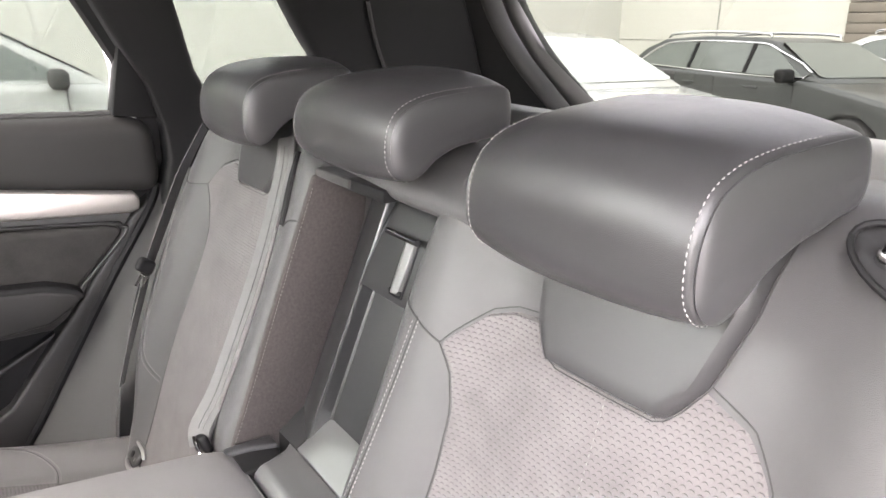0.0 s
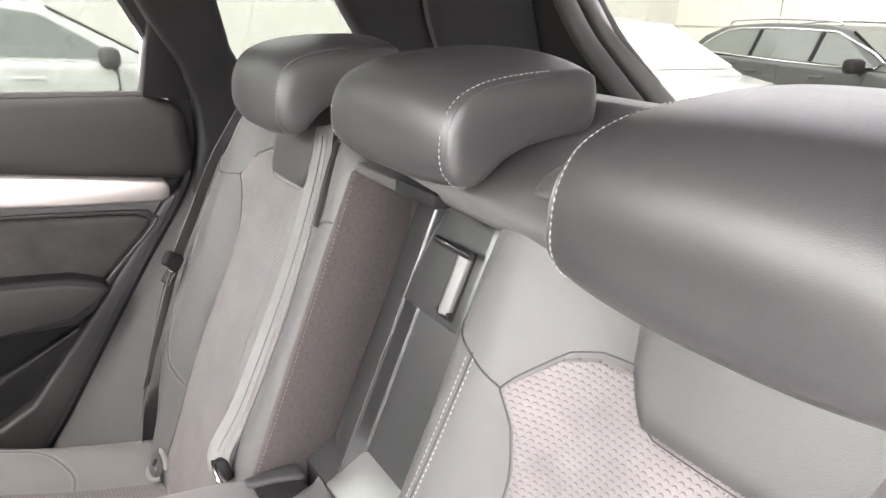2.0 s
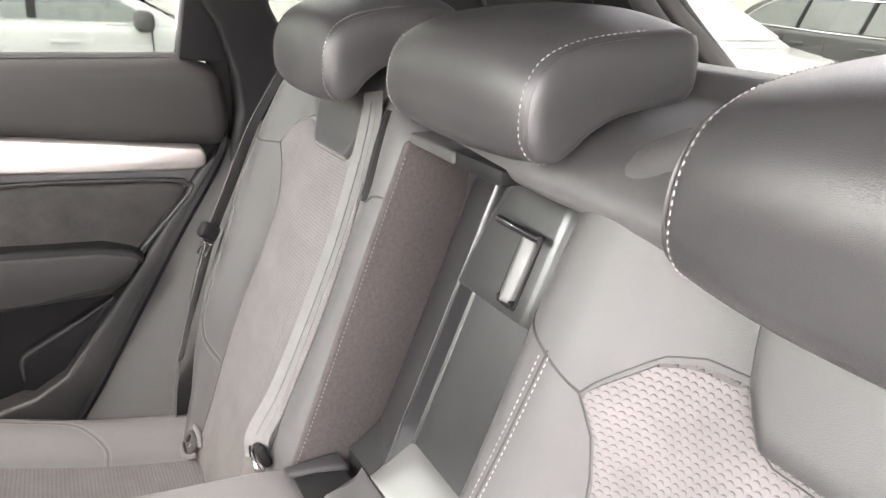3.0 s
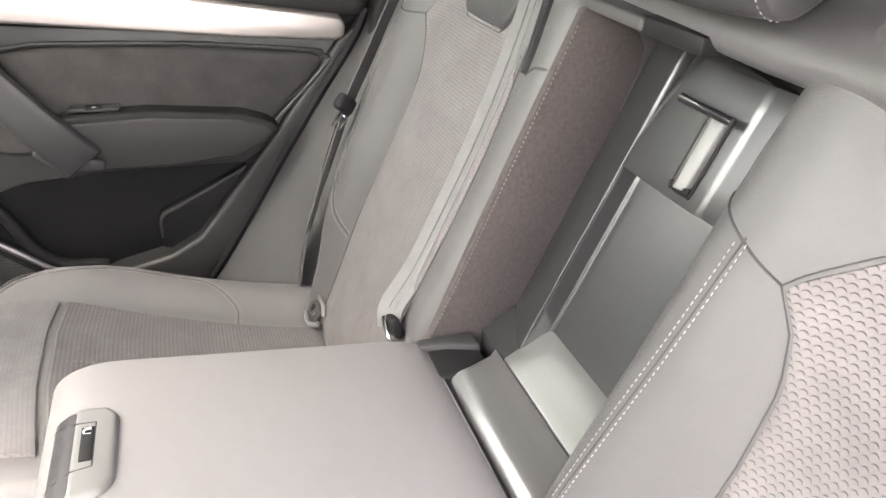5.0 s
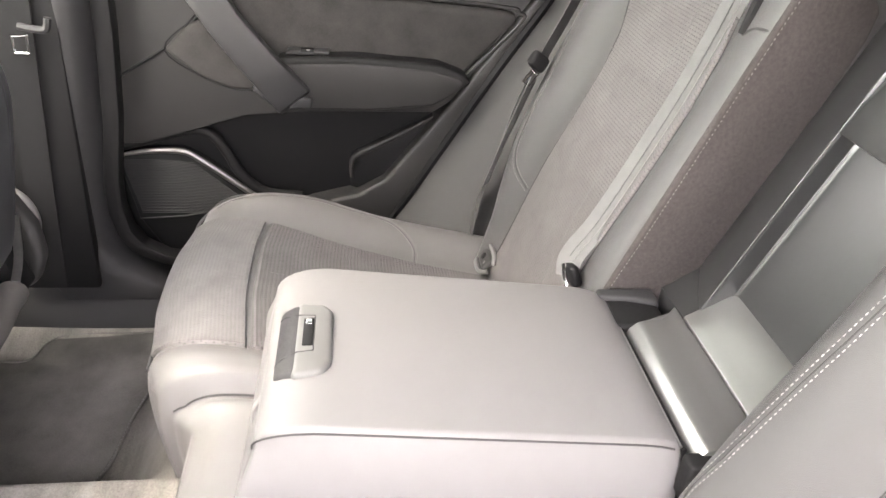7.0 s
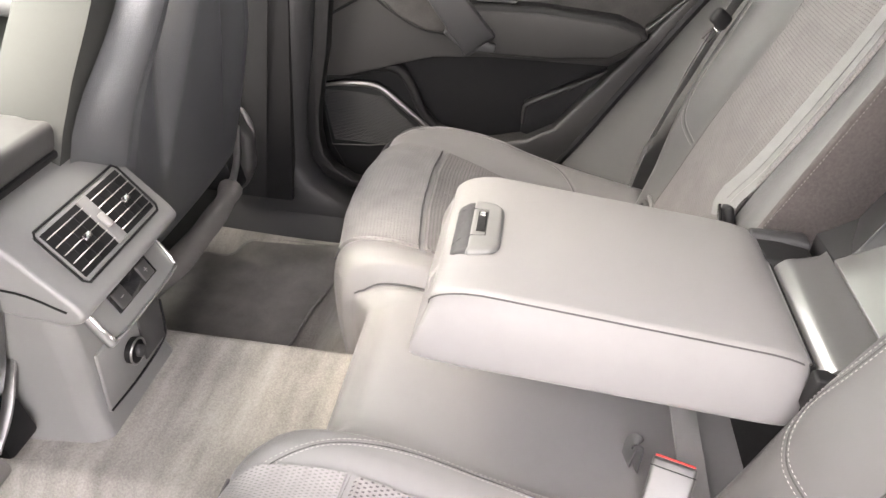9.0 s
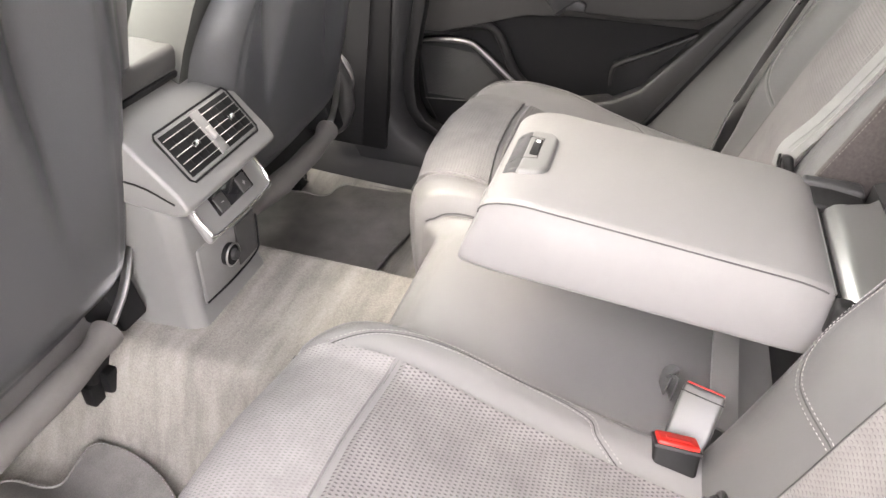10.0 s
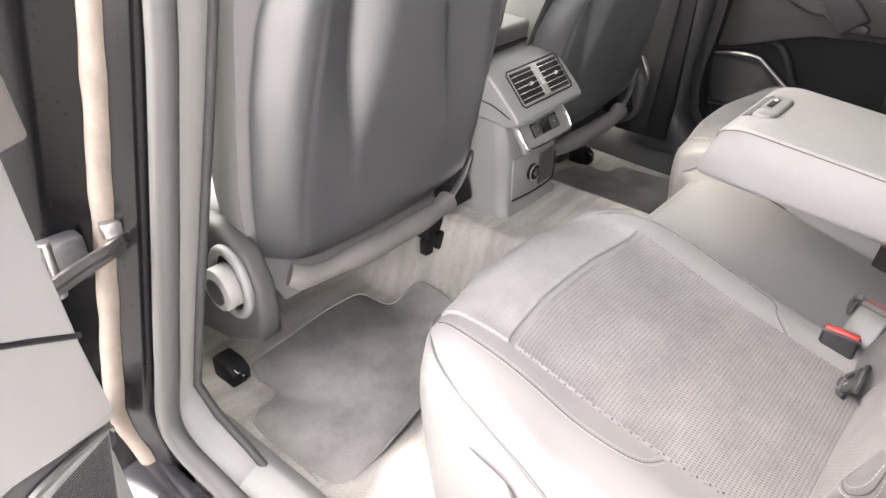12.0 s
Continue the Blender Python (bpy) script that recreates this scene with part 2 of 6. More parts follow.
def grid(fn, us, vs, uv=None, wrap=False):
    bm = bmesh.new()
    rows = [[bm.verts.new(fn(u, v)) for u in us] for v in vs]
    layer = bm.loops.layers.uv.new("UVMap") if uv else None
    nu = len(us) if wrap else len(us) - 1
    for j in range(len(vs) - 1):
        for i in range(nu):
            k = (i + 1) % len(us)
            f = bm.faces.new((rows[j][i], rows[j][k], rows[j + 1][k], rows[j + 1][i]))
            if uv:
                for lp, (a, b) in zip(f.loops, ((us[i], vs[j]), (us[k], vs[j]), (us[k], vs[j + 1]), (us[i], vs[j + 1]))):
                    lp[layer].uv = uv(a, b)
    return bm


def span(a, b, n):
    return [a + (b - a) * i / n for i in range(n + 1)]


def loft(rings, caps=True, closed=True):
    bm = bmesh.new()
    R = [[bm.verts.new(p) for p in ring] for ring in rings]
    n = len(R[0])
    for a, b in zip(R, R[1:]):
        for i in range(n if closed else n - 1):
            k = (i + 1) % n
            bm.faces.new((a[i], a[k], b[k], b[i]))
    if caps:
        bm.faces.new(R[0][::-1])
        bm.faces.new(R[-1])
    return bm


def bevel_all(bm, w, seg=2, angle=25):
    if w <= 0:
        return bm
    bm.normal_update()
    edges = [e for e in bm.edges if len(e.link_faces) == 2 and e.calc_face_angle(0) > radians(angle)]
    bmesh.ops.bevel(bm, geom=edges, offset=w, segments=seg, profile=0.5, affect="EDGES", clamp_overlap=True)
    return bm


def box(c, s, w=0.002, seg=2, m=None):
    bm = bmesh.new()
    bmesh.ops.create_cube(bm, size=1.0)
    bmesh.ops.scale(bm, vec=s, verts=bm.verts)
    bevel_all(bm, min(w, 0.45 * min(s)), seg)
    if m is not None:
        bmesh.ops.transform(bm, matrix=m, verts=bm.verts)
    bmesh.ops.translate(bm, vec=c, verts=bm.verts)
    return bm


def prism(poly, axis, a, b, w=0.002, seg=2, shear=None):
    """A polygon in the two other axes, drawn out along one axis from a to b."""
    def at(p, h):
        q = [h, p[0], p[1]] if axis == "x" else [p[0], h, p[1]] if axis == "y" else [p[0], p[1], h]
        return shear(q) if shear else q
    bm = loft([[at(p, a) for p in poly], [at(p, b) for p in poly]])
    bmesh.ops.recalc_face_normals(bm, faces=bm.faces)
    return bevel_all(bm, w, seg)


def tube(pts, r, n=8, closed=False, rz=None):
    P = [Vector(p) for p in pts]
    rings, ref = [], None
    for i, p in enumerate(P):
        a = P[i - 1] if i or closed else p
        b = P[(i + 1) % len(P)] if i + 1 < len(P) or closed else p
        d = (b - a).normalized()
        if ref is None:
            ref = d.orthogonal().normalized()
        ref = (ref - d * ref.dot(d)).normalized()
        side = d.cross(ref)
        rad = r(i / (len(P) - 1)) if callable(r) else r
        rings.append([p + (ref * math.cos(t) + side * math.sin(t)) * rad for t in (2 * math.pi * k / n for k in range(n))])
    if closed:
        rings.append(rings[0])
    return loft(rings, caps=not closed)


def strap(pts, side, width, thick=0.0014):
    """A woven strap along the points; side is its breadth's direction at each point."""
    P = [Vector(p) for p in pts]
    rings = []
    for i, p in enumerate(P):
        d = (P[min(i + 1, len(P) - 1)] - P[max(i - 1, 0)]).normalized()
        s = Vector(side(i / (len(P) - 1)) if callable(side) else side)
        s = (s - d * s.dot(d)).normalized()
        nn = d.cross(s) * thick / 2
        w = s * width / 2
        rings.append([p - w - nn, p - w * 0.4 - nn * 1.4, p + w * 0.4 - nn * 1.4, p + w - nn, p + w + nn, p + w * 0.4 + nn * 1.4, p - w * 0.4 + nn * 1.4, p - w + nn])
    return loft(rings)


def cyl(c, axis, r, h, n=24, w=0.0015, r2=None):
    bm = bmesh.new()
    bmesh.ops.create_cone(bm, cap_ends=True, segments=n, radius1=r, radius2=r if r2 is None else r2, depth=h)
    bevel_all(bm, w, 2)
    q = Vector((0, 0, 1)).rotation_difference(Vector(axis)).to_matrix().to_4x4()
    bmesh.ops.transform(bm, matrix=Matrix.Translation(c) @ q, verts=bm.verts)
    return bm


def join(*bms):
    out = bmesh.new()
    for b in bms:
        me = bpy.data.meshes.new("tmp")
        b.to_mesh(me)
        b.free()
        out.from_mesh(me)
        bpy.data.meshes.remove(me)
    return out


def thread(lines, length=0.0034, gap=0.0016, r=0.00046):
    """Rows of single stitches along lines of points."""
    bm = bmesh.new()
    for line in lines:
        pts = resample(line, (length + gap) / 2)
        for i in range(0, len(pts) - 2, 2):
            a, b = pts[i], pts[i] + (pts[i + 1] - pts[i]).normalized() * length
            d = (b - a).normalized()
            s = d.orthogonal().normalized()
            t = d.cross(s)
            ring = [s, t, -s, -t]
            e0, e1 = bm.verts.new(a), bm.verts.new(b)
            ra = [bm.verts.new(a.lerp(b, 0.22) + q * r) for q in ring]
            rb = [bm.verts.new(a.lerp(b, 0.78) + q * r) for q in ring]
            for k in range(4):
                j = (k + 1) % 4
                bm.faces.new((e0, ra[j], ra[k]))
                bm.faces.new((ra[k], ra[j], rb[j], rb[k]))
                bm.faces.new((e1, rb[k], rb[j]))
    return bm


def part(name, bm, material, parent=None, label="", sharp=42, fix=True):
    if fix:
        bmesh.ops.recalc_face_normals(bm, faces=bm.faces)
    me = bpy.data.meshes.new(name)
    bm.to_mesh(me)
    bm.free()
    for p in me.polygons:
        p.use_smooth = True
    me.set_sharp_from_angle(angle=radians(sharp))
    me.materials.append(material)
    ob = new(name, me)
    ob.parent = parent
    if parent is not None and parent.data is None:
        ob.matrix_parent_inverse = parent.matrix_basis.inverted()
    if label:
        tagged(ob, label)
    return ob


def thing(name, at, label, category, group="", kind=""):
    ob = tagged(new(name), label, category, group, kind)
    ob.empty_display_size = 0.05
    ob.matrix_basis = Matrix.Translation(at)
    return ob


# ---- large structure: ground, wall, car shell ----
def ground_sheet():
    bm = grid(lambda u, v: (u, v, 0.0), [-400, -40, -12, -4, 0, 4, 12, 40, 400], [-400, -40, -12, -4, 0, 4, 12, 40, 400])
    tagged(part("ground", bm, GROUND), "pale concrete yard floor in bright daylight", "ground", kind="structure")
    wall = part("wall_north", prism([(-30, 0), (30, 0), (30, 6.5), (-30, 6.5)], "y", -15.3, -15.0, 0.0), WALL)
    tagged(wall, "white rendered building wall with faint panel joints", "wall", kind="structure")
    for i in range(14):
        part("panel_joint", box((-26 + i * 4, -14.995, 3.2), (0.03, 0.02, 6.4), 0.004), PILLAR, wall)
    for z in (1.4, 2.8, 4.2):
        part("panel_joint", box((0, -14.994, z), (58, 0.018, 0.02), 0.003), PILLAR, wall)
    side = part("wall_east", prism([(-15, 0), (25, 0), (25, 6.5), (-15, 6.5)], "x", 13.0, 13.3, 0.0), WALL)
    tagged(side, "white rendered building wall beyond the parked car", "wall", kind="structure")


ground_sheet()

SILL = 1.262


def tumble(q):
    """Leans the upper body side inwards above the window sill."""
    x, y, z = q
    return [x - math.copysign(max(0.0, z - SILL) * 0.34, x), y, z]


def jamb_lean(z):
    """How far the near door jamb leans inwards at a height."""
    return 0.16 * (min(max(z, 0.62), 1.3) - 0.72) if z > 0.62 else -0.016 * smoothstep(0.50, 0.62, z)


def body_shell():
    body = thing("car_body", (0, 0.6, 0.3), "dark interior shell of a parked estate car", "car body", kind="structure")
    # floor pan with the raised tunnel
    def floor(u, v):
        a = abs(u)
        z = 0.432 + 0.198 * (1 - smoothstep(0.125, 0.225, a)) * (1 - 0.35 * smoothstep(1.0, 1.6, v)) + 0.012 * math.sin(v * 9 + u * 5) * smoothstep(0.2, 0.5, a) * 0.3
        z += 0.02 * smoothstep(0.58, 0.66, a)
        z += max(0.0, 0.60 - z) * 0.8 * smoothstep(0.80, 0.66, v) * (1 - smoothstep(0.58, 0.66, a))
        return (u, v, z)
    part("floor", grid(floor, span(-0.69, 0.69, 138), span(0.1, 2.2, 150)), CARPET, body, "taupe carpet over the floor and its raised tunnel")
    for s in (-1, 1):
        # sill trim along the door opening
        prof = [(0.655, 0.437), (0.672, 0.47), (0.69, 0.505), (0.71, 0.521), (0.76, 0.522), (0.782, 0.512), (0.79, 0.48), (0.80, 0.40), (0.66, 0.40)]
        rings = []
        for y in span(0.2, 2.1, 24):
            lift = 0.16 * smoothstep(0.36, 0.22, y)
            rings.append([(s * x, y, z + lift) for x, z in prof])
        # Sill tone is split by side: daylight painted in near, shade far.
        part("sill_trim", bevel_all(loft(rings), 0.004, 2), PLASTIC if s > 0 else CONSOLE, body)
        # painted outer sill
        prof = [(0.80, 0.52), (0.86, 0.505), (0.905, 0.47), (0.915, 0.36), (0.87, 0.27), (0.80, 0.27)]
        part("outer_sill", bevel_all(loft([[(s * x, y, z) for x, z in prof] for y in span(-0.3, 2.2, 4)]), 0.006, 2), PAINT_BLACK, body)
        # B pillar: soft trim with a swept foot
        rings = []
        for z in (0.50, 0.515, 0.535, 0.57, 0.62, 0.70, 0.80, 0.92, 1.05, 1.2, 1.35, 1.5, 1.62):
            foot = 0.14 * (1 - smoothstep(0.5, 0.64, z)) ** 2
            lean = -0.11 * (z - 0.9)
            y0, y1 = (0.912 if s < 0 else 0.853) + lean - foot, (1.075 if s < 0 else 0.93) + lean + foot * (1 if s < 0 else 0.2)
            xi, xo = (0.685 if s > 0 else 0.706) - 0.015 * smoothstep(0.6, 1.2, z), 0.80 if s > 0 else 0.768
            dx = max(0.0, z - SILL) * 0.34 + (jamb_lean(z) if s < 0 else 0.0)
            rings.append([(s * (x - dx), y, z) for x, y in ((xo, y0), (xi + 0.05, y0), (xi + 0.012, y0 + 0.012), (xi, y0 + 0.035), (xi, y1 - 0.03), (xi + 0.02, y1), (xo, y1))])
        if s < 0:
            # dark rubber lip along the inner rear corner
            part("pillar_lip", tube([Vector(r[2]) + Vector((0.002, -0.001, 0)) for r in rings], 0.007, 10), RUBBER, body, "black rubber lip")
        # Same trim on both sides; the near copy is coloured lit, the far shaded.
        part("pillar_trim", loft(rings), PILLAR if s < 0 else PLASTIC, body, "B pillar trim with daylight in its pale grey" if s < 0 else "B pillar trim with shade in its dark grey", sharp=50)
        if s > 0:
            outer = [(0.832, 1.25), (0.840, 1.0), (0.853, 0.86), (0.872, 0.74), (0.874, 0.68), (0.864, 0.63), (0.838, 0.592), (0.79, 0.570), (0.70, 0.556)]
            inner = [(0.70, 0.574), (0.782, 0.588), (0.820, 0.610), (0.840, 0.642), (0.848, 0.69), (0.846, 0.74), (0.826, 0.86), (0.812, 1.0), (0.800, 1.25)]
            gap = outer + inner
            part("door_gap", prism(gap, "x", 0.700, 0.735, 0.003), PLASTIC_DARK, body, "black gap beside the closed door")
        # rubber door seal on the flange round the rear door opening
        seal = [(s * 0.74, 0.915, 1.5), (s * 0.805, 0.945, 1.25), (s * 0.805, 0.955, 1.1), (s * 0.805, 0.965, 0.9), (s * 0.805, 0.955, 0.72), (s * 0.805, 0.915, 0.6), (s * 0.805, 0.82, 0.54), (s * 0.805, 0.65, 0.527), (s * 0.805, 0.45, 0.54), (s * 0.805, 0.36, 0.62), (s * 0.805, 0.28, 0.76)]
        if s < 0:
            seal = [(x + 0.022 + jamb_lean(z), y if z < 0.58 else min(y, 0.888 - 0.11 * (z - 0.9)), z) for x, y, z in seal]
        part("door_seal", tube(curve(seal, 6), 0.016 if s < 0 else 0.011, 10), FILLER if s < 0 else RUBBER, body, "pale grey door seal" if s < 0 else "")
        # C pillar, quarter and D pillar trims
        cp = [(0.178, 1.455), (0.138, 1.384), (0.094, 1.317), (0.068, 1.24), (0.066, 1.18), (0.088, 1.08), (-0.10, 1.06), (-0.055, 1.2), (-0.02, 1.29), (0.012, 1.343), (0.049, 1.458), (0.12, 1.64), (0.27, 1.64)]
        part("pillar_trim", prism([(y, z) for y, z in cp], "x", s * 0.69, s * 0.75, 0.012, 3, tumble), PLASTIC_DARK, body, "black C pillar trim")
        part("pillar_trim", prism([(-0.32, 1.06), (-0.10, 1.06), (-0.055, 1.2), (-0.02, 1.285), (-0.26, 1.275)], "x", s * 0.68, s * 0.74, 0.01, 3, tumble), PLASTIC_DARK, body)
        dp = [(0.0, 1.64), (-0.13, 1.475), (-0.175, 1.41), (-0.215, 1.36), (-0.27, 1.275), (-0.34, 1.06), (-0.72, 1.06), (-0.66, 1.27), (-0.60, 1.38), (-0.54, 1.48), (-0.44, 1.64)]
        part("pillar_trim", prism(dp, "x", s * 0.665, s * 0.72, 0.014, 3, tumble), PLASTIC_DARK, body, "broad black D pillar trim")
        ridge = [tumble([s * 0.66, y, z]) for y, z in ((-0.30, 1.47), (-0.33, 1.40), (-0.37, 1.33))]
        part("trim_crease", tube(curve(ridge, 6), 0.004, 8), PLASTIC, body)
        # tailgate frame: seal and rim round the rear window
        rim = [(s * 0.50, -0.50, 1.60), (s * 0.575, -0.585, 1.49), (s * 0.56, -0.65, 1.38), (s * 0.50, -0.705, 1.285), (s * 0.46, -0.73, 1.235)]
        fill = [tumble([s * 0.69, y, z]) for y, z in ((-0.44, 1.62), (-0.54, 1.49), (-0.60, 1.38), (-0.655, 1.27), (-0.69, 1.16))]
        part("corner_trim", loft([[a, Vector(b) + Vector((s * 0.012, -0.012, 0)), Vector(b) + Vector((s * 0.03, -0.06, 0)), Vector(a) + Vector((0.0, -0.05, 0))] for a, b in zip(fill, rim)]), PLASTIC_DARK, body)
        part("tailgate_seal", tube(curve(rim, 6), 0.022, 10), RUBBER, body)
        rim2 = [(s * 0.49, -0.55, 1.60), (s * 0.565, -0.64, 1.49), (s * 0.545, -0.71, 1.38), (s * 0.485, -0.77, 1.285), (s * 0.445, -0.80, 1.235)]
        part("tailgate_frame", tube(curve(rim2, 6), 0.024, 12), FILLER, body)
        # boot side
        part("boot_side", prism([(-0.04, 0.45), (-0.85, 0.45), (-0.85, 1.08), (-0.04, 1.08)], "x", s * 0.64, s * 0.70, 0.01), PLASTIC_DARK, body)
        # quarter glass
        q = [(0.072, 1.462), (0.032, 1.345), (-0.0, 1.27), (-0.33, 1.265), (-0.28, 1.36), (-0.19, 1.478), (-0.02, 1.60), (0.10, 1.60)]
        g = part("quarter_glass", prism(q, "x", s * 0.728, s * 0.732, 0.0, 1, tumble), GLASS_DARK, body)
        g.visible_shadow = False
        part("roof_rail_trim", prism([(-0.6, 1.60), (2.0, 1.60), (1.8, 1.67), (-0.5, 1.67)], "x", s * 0.56, s * 0.66, 0.01), HEADLINER, body)
    part("tailgate_panel", prism([(-0.55, 0.5), (0.55, 0.5), (0.55, 1.235), (0.3, 1.262), (-0.3, 1.262), (-0.55, 1.235)], "y", -0.86, -0.76, 0.02, 3), PLASTIC_GREY, body, "grey tailgate lining")
    g = part("rear_glass", grid(lambda u, v: (u * (0.50 + 0.06 * v), -0.80 + 0.26 * v - 0.05 * (1 - u * u), 1.25 + 0.36 * v), span(-1, 1, 10), span(0, 1, 4)), GLASS_REAR, body)
    g.visible_shadow = False
    part("luggage_floor", prism([(-0.64, -0.84), (0.64, -0.84), (0.64, -0.02), (-0.64, -0.02)], "z", 0.60, 0.62, 0.0), CARPET, body)
    # Unseen roof; its glazed opening is added to bring daylight into the cabin.
    slab = lambda x0, x1, y0, y1: prism([(x0, y0), (x1, y0), (x1, y1), (x0, y1)], "z", 1.63, 1.66, 0.01)
    roof = part("ceiling", join(slab(-0.58, 0.58, -0.58, 0.88), slab(-0.58, -0.52, 0.88, 1.62), slab(0.52, 0.58, 0.88, 1.62), slab(-0.58, 0.58, 1.62, 1.72)), HEADLINER)
    tagged(roof, "black cloth car headliner round an added daylight opening", "ceiling", kind="structure")
    g = part("added_roof_glass", prism([(-0.53, 0.87), (0.53, 0.87), (0.53, 1.63), (-0.53, 1.63)], "z", 1.665, 1.669, 0.0), GLASS, roof, "unseen roof glass added to let daylight in")
    g.visible_shadow = False
    # outer body side beyond the closed door
    part("body_side", prism([(-0.90, 0.30), (2.2, 0.30), (2.2, 1.24), (-0.90, 1.24)], "x", 0.890, 0.905, 0.0), PAINT_BLACK, body)
    part("body_side", prism([(-0.90, 0.30), (0.02, 0.30), (0.12, 1.24), (-0.90, 1.24)], "x", -0.905, -0.890, 0.0), PAINT_BLACK, body)
    part("body_side", prism([(0.84, 0.50), (1.12, 0.50), (1.06, 1.26), (0.80, 1.26)], "x", 0.800, 0.812, 0.0), PLASTIC_DARK, body)
    part("body_side", prism([(-0.06, 1.04), (0.13, 1.04), (0.10, 1.26), (-0.06, 1.26)], "x", 0.760, 0.785, 0.0), PLASTIC_DARK, body)
    part("door_lining", prism([(1.08, 0.50), (2.0, 0.50), (2.0, 1.22), (1.08, 1.22)], "x", 0.725, 0.785, 0.012, 3), DIMMED_LEATHER, body, "pale lined front door")
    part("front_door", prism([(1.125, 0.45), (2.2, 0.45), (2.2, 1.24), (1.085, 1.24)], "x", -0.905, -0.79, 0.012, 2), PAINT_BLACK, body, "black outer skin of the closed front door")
    part("door_lining", prism([(1.13, 0.50), (2.0, 0.50), (2.0, 1.22), (1.10, 1.22)], "x", -0.787, -0.735, 0.012, 3), DIMMED_LEATHER, body, "pale lined front door")
    part("lining_joint", tube([(0.7245, 1.09, 0.98), (0.7245, 1.98, 1.01)], 0.002, 6), SEAM, body)
    part("lining_stitching", thread([[(0.7235, 1.09, 0.985), (0.7235, 1.98, 1.015)]]), THREAD, body)
    part("lining_armrest", box((0.70, 1.55, 0.90), (0.07, 0.55, 0.05), 0.02, 3), LEATHER_SIDE, body)
    # windscreen, front side windows and the pillars between them: unseen, added to cut front daylight
    part("windscreen", grid(lambda u, v: (u * (0.58 + 0.10 * v), 1.70 + 0.80 * v + 0.04 * v * (1 - u * u), 1.665 - 0.60 * v), span(-1, 1, 8), span(0, 1, 6)), GLASS_FRONT, body, "tinted windscreen")
    for s in (-1, 1):
        part("front_window", prism([(1.12, 1.24), (1.06, 1.61), (1.72, 1.64), (2.25, 1.24)], "x", s * 0.752, s * 0.756, 0.0, 1, tumble), GLASS_FRONT, body)
        part("windscreen_pillar", tube([(s * 0.60, 1.68, 1.655), (s * 0.66, 2.05, 1.42), (s * 0.74, 2.45, 1.10)], 0.035, 10), PLASTIC_DARK, body)
    # front bulkhead and dashboard, closing the cabin ahead of the front seats
    part("dashboard", bevel_all(loft([[(x, y, z) for x in (-0.7, 0.7)] + [(x, y, 0.45) for x in (0.7, -0.7)] for y, z in ((1.75, 0.9), (1.82, 1.0), (2.0, 1.05), (2.3, 1.04))]), 0.02, 2), PLASTIC, body)
    return body


body_shell()


# ---- rear seat ----
MIDX = 0.362
SHIFT = {-1: 0.0, 1: -0.012}


def back_y(z):
    y = 0.028 + (1.2 - z) * 0.36
    return y + 0.010 * math.exp(-((z - 0.92) / 0.12) ** 2)


def back_bolster(x):
    d = abs(x - MIDX)
    return 0.030 * smoothstep(0.105, 0.195, d) + 0.004 * math.exp(-(d / 0.09) ** 2)


OUTER = [(0.66, 0.545), (0.78, 0.560), (0.88, 0.592), (0.95, 0.612), (1.04, 0.625), (1.1, 0.622), (1.18, 0.607), (1.24, 0.580), (1.29, 0.545), (1.32, 0.50)]
INNER = {-1: [(0.66, 0.118), (1.15, 0.118), (1.21, 0.120), (1.25, 0.125), (1.283, 0.135), (1.30, 0.150), (1.315, 0.175), (1.32, 0.20)],
         1: [(0.66, 0.112), (1.20, 0.110), (1.245, 0.112), (1.26, 0.125), (1.285, 0.20), (1.30, 0.25), (1.32, 0.30)]}


def back_top(z):
    if z <= 1.25:
        return 0.0
    t = min(1.0, (z - 1.25) / 0.072)
    return 0.055 * (1 - math.sqrt(max(0.0, 1 - t * t)))


def back_point(s, x, z, out=0.0):
    """A point on the upholstered front of one backrest, x counted from the car's middle."""
    y = back_y(z) + back_bolster(x - SHIFT[s]) - back_top(z)
    for e in (x - lerp_table(INNER[s], z), lerp_table(OUTER, z) + SHIFT[s] * 1.5 - x):
        if e < 0.032:
            t = (0.032 - max(0.0, e)) / 0.032
            y -= 0.032 * (1 - math.sqrt(max(0.0, 1 - t * t)))
    return Vector((s * x, y + out, z + out * 0.33))


def overlay(s, left, right, z0, z1, puff, nu, nv, point, edge=0.008):
    """A cushion panel laid on a surface; its rim dives under into the seam."""
    us, vs = span(0, 1, nu), span(0, 1, nv)
    ease = [0.5 - 0.5 * math.cos(math.pi * u) for u in us]
    us = [0.4 * u + 0.6 * e for u, e in zip(us, ease)]
    def place(u, v):
        z = z0(u) * (1 - v) + z1(u) * v
        x = left(z, v) * (1 - u) + right(z, v) * u
        return x, z
    def fn(u, v):
        x, z = place(u, v)
        du = min(u, 1 - u) * abs(right(z, v) - left(z, v))
        dv = min(v, 1 - v) * abs(z1(u) - z0(u))
        r = min(1.0, min(du, dv) / edge)
        return point(x, z, -0.005 + (0.005 + puff) * math.sqrt(max(0.0, 1 - (1 - r) ** 2)))
    return grid(fn, us, vs, uv=place)


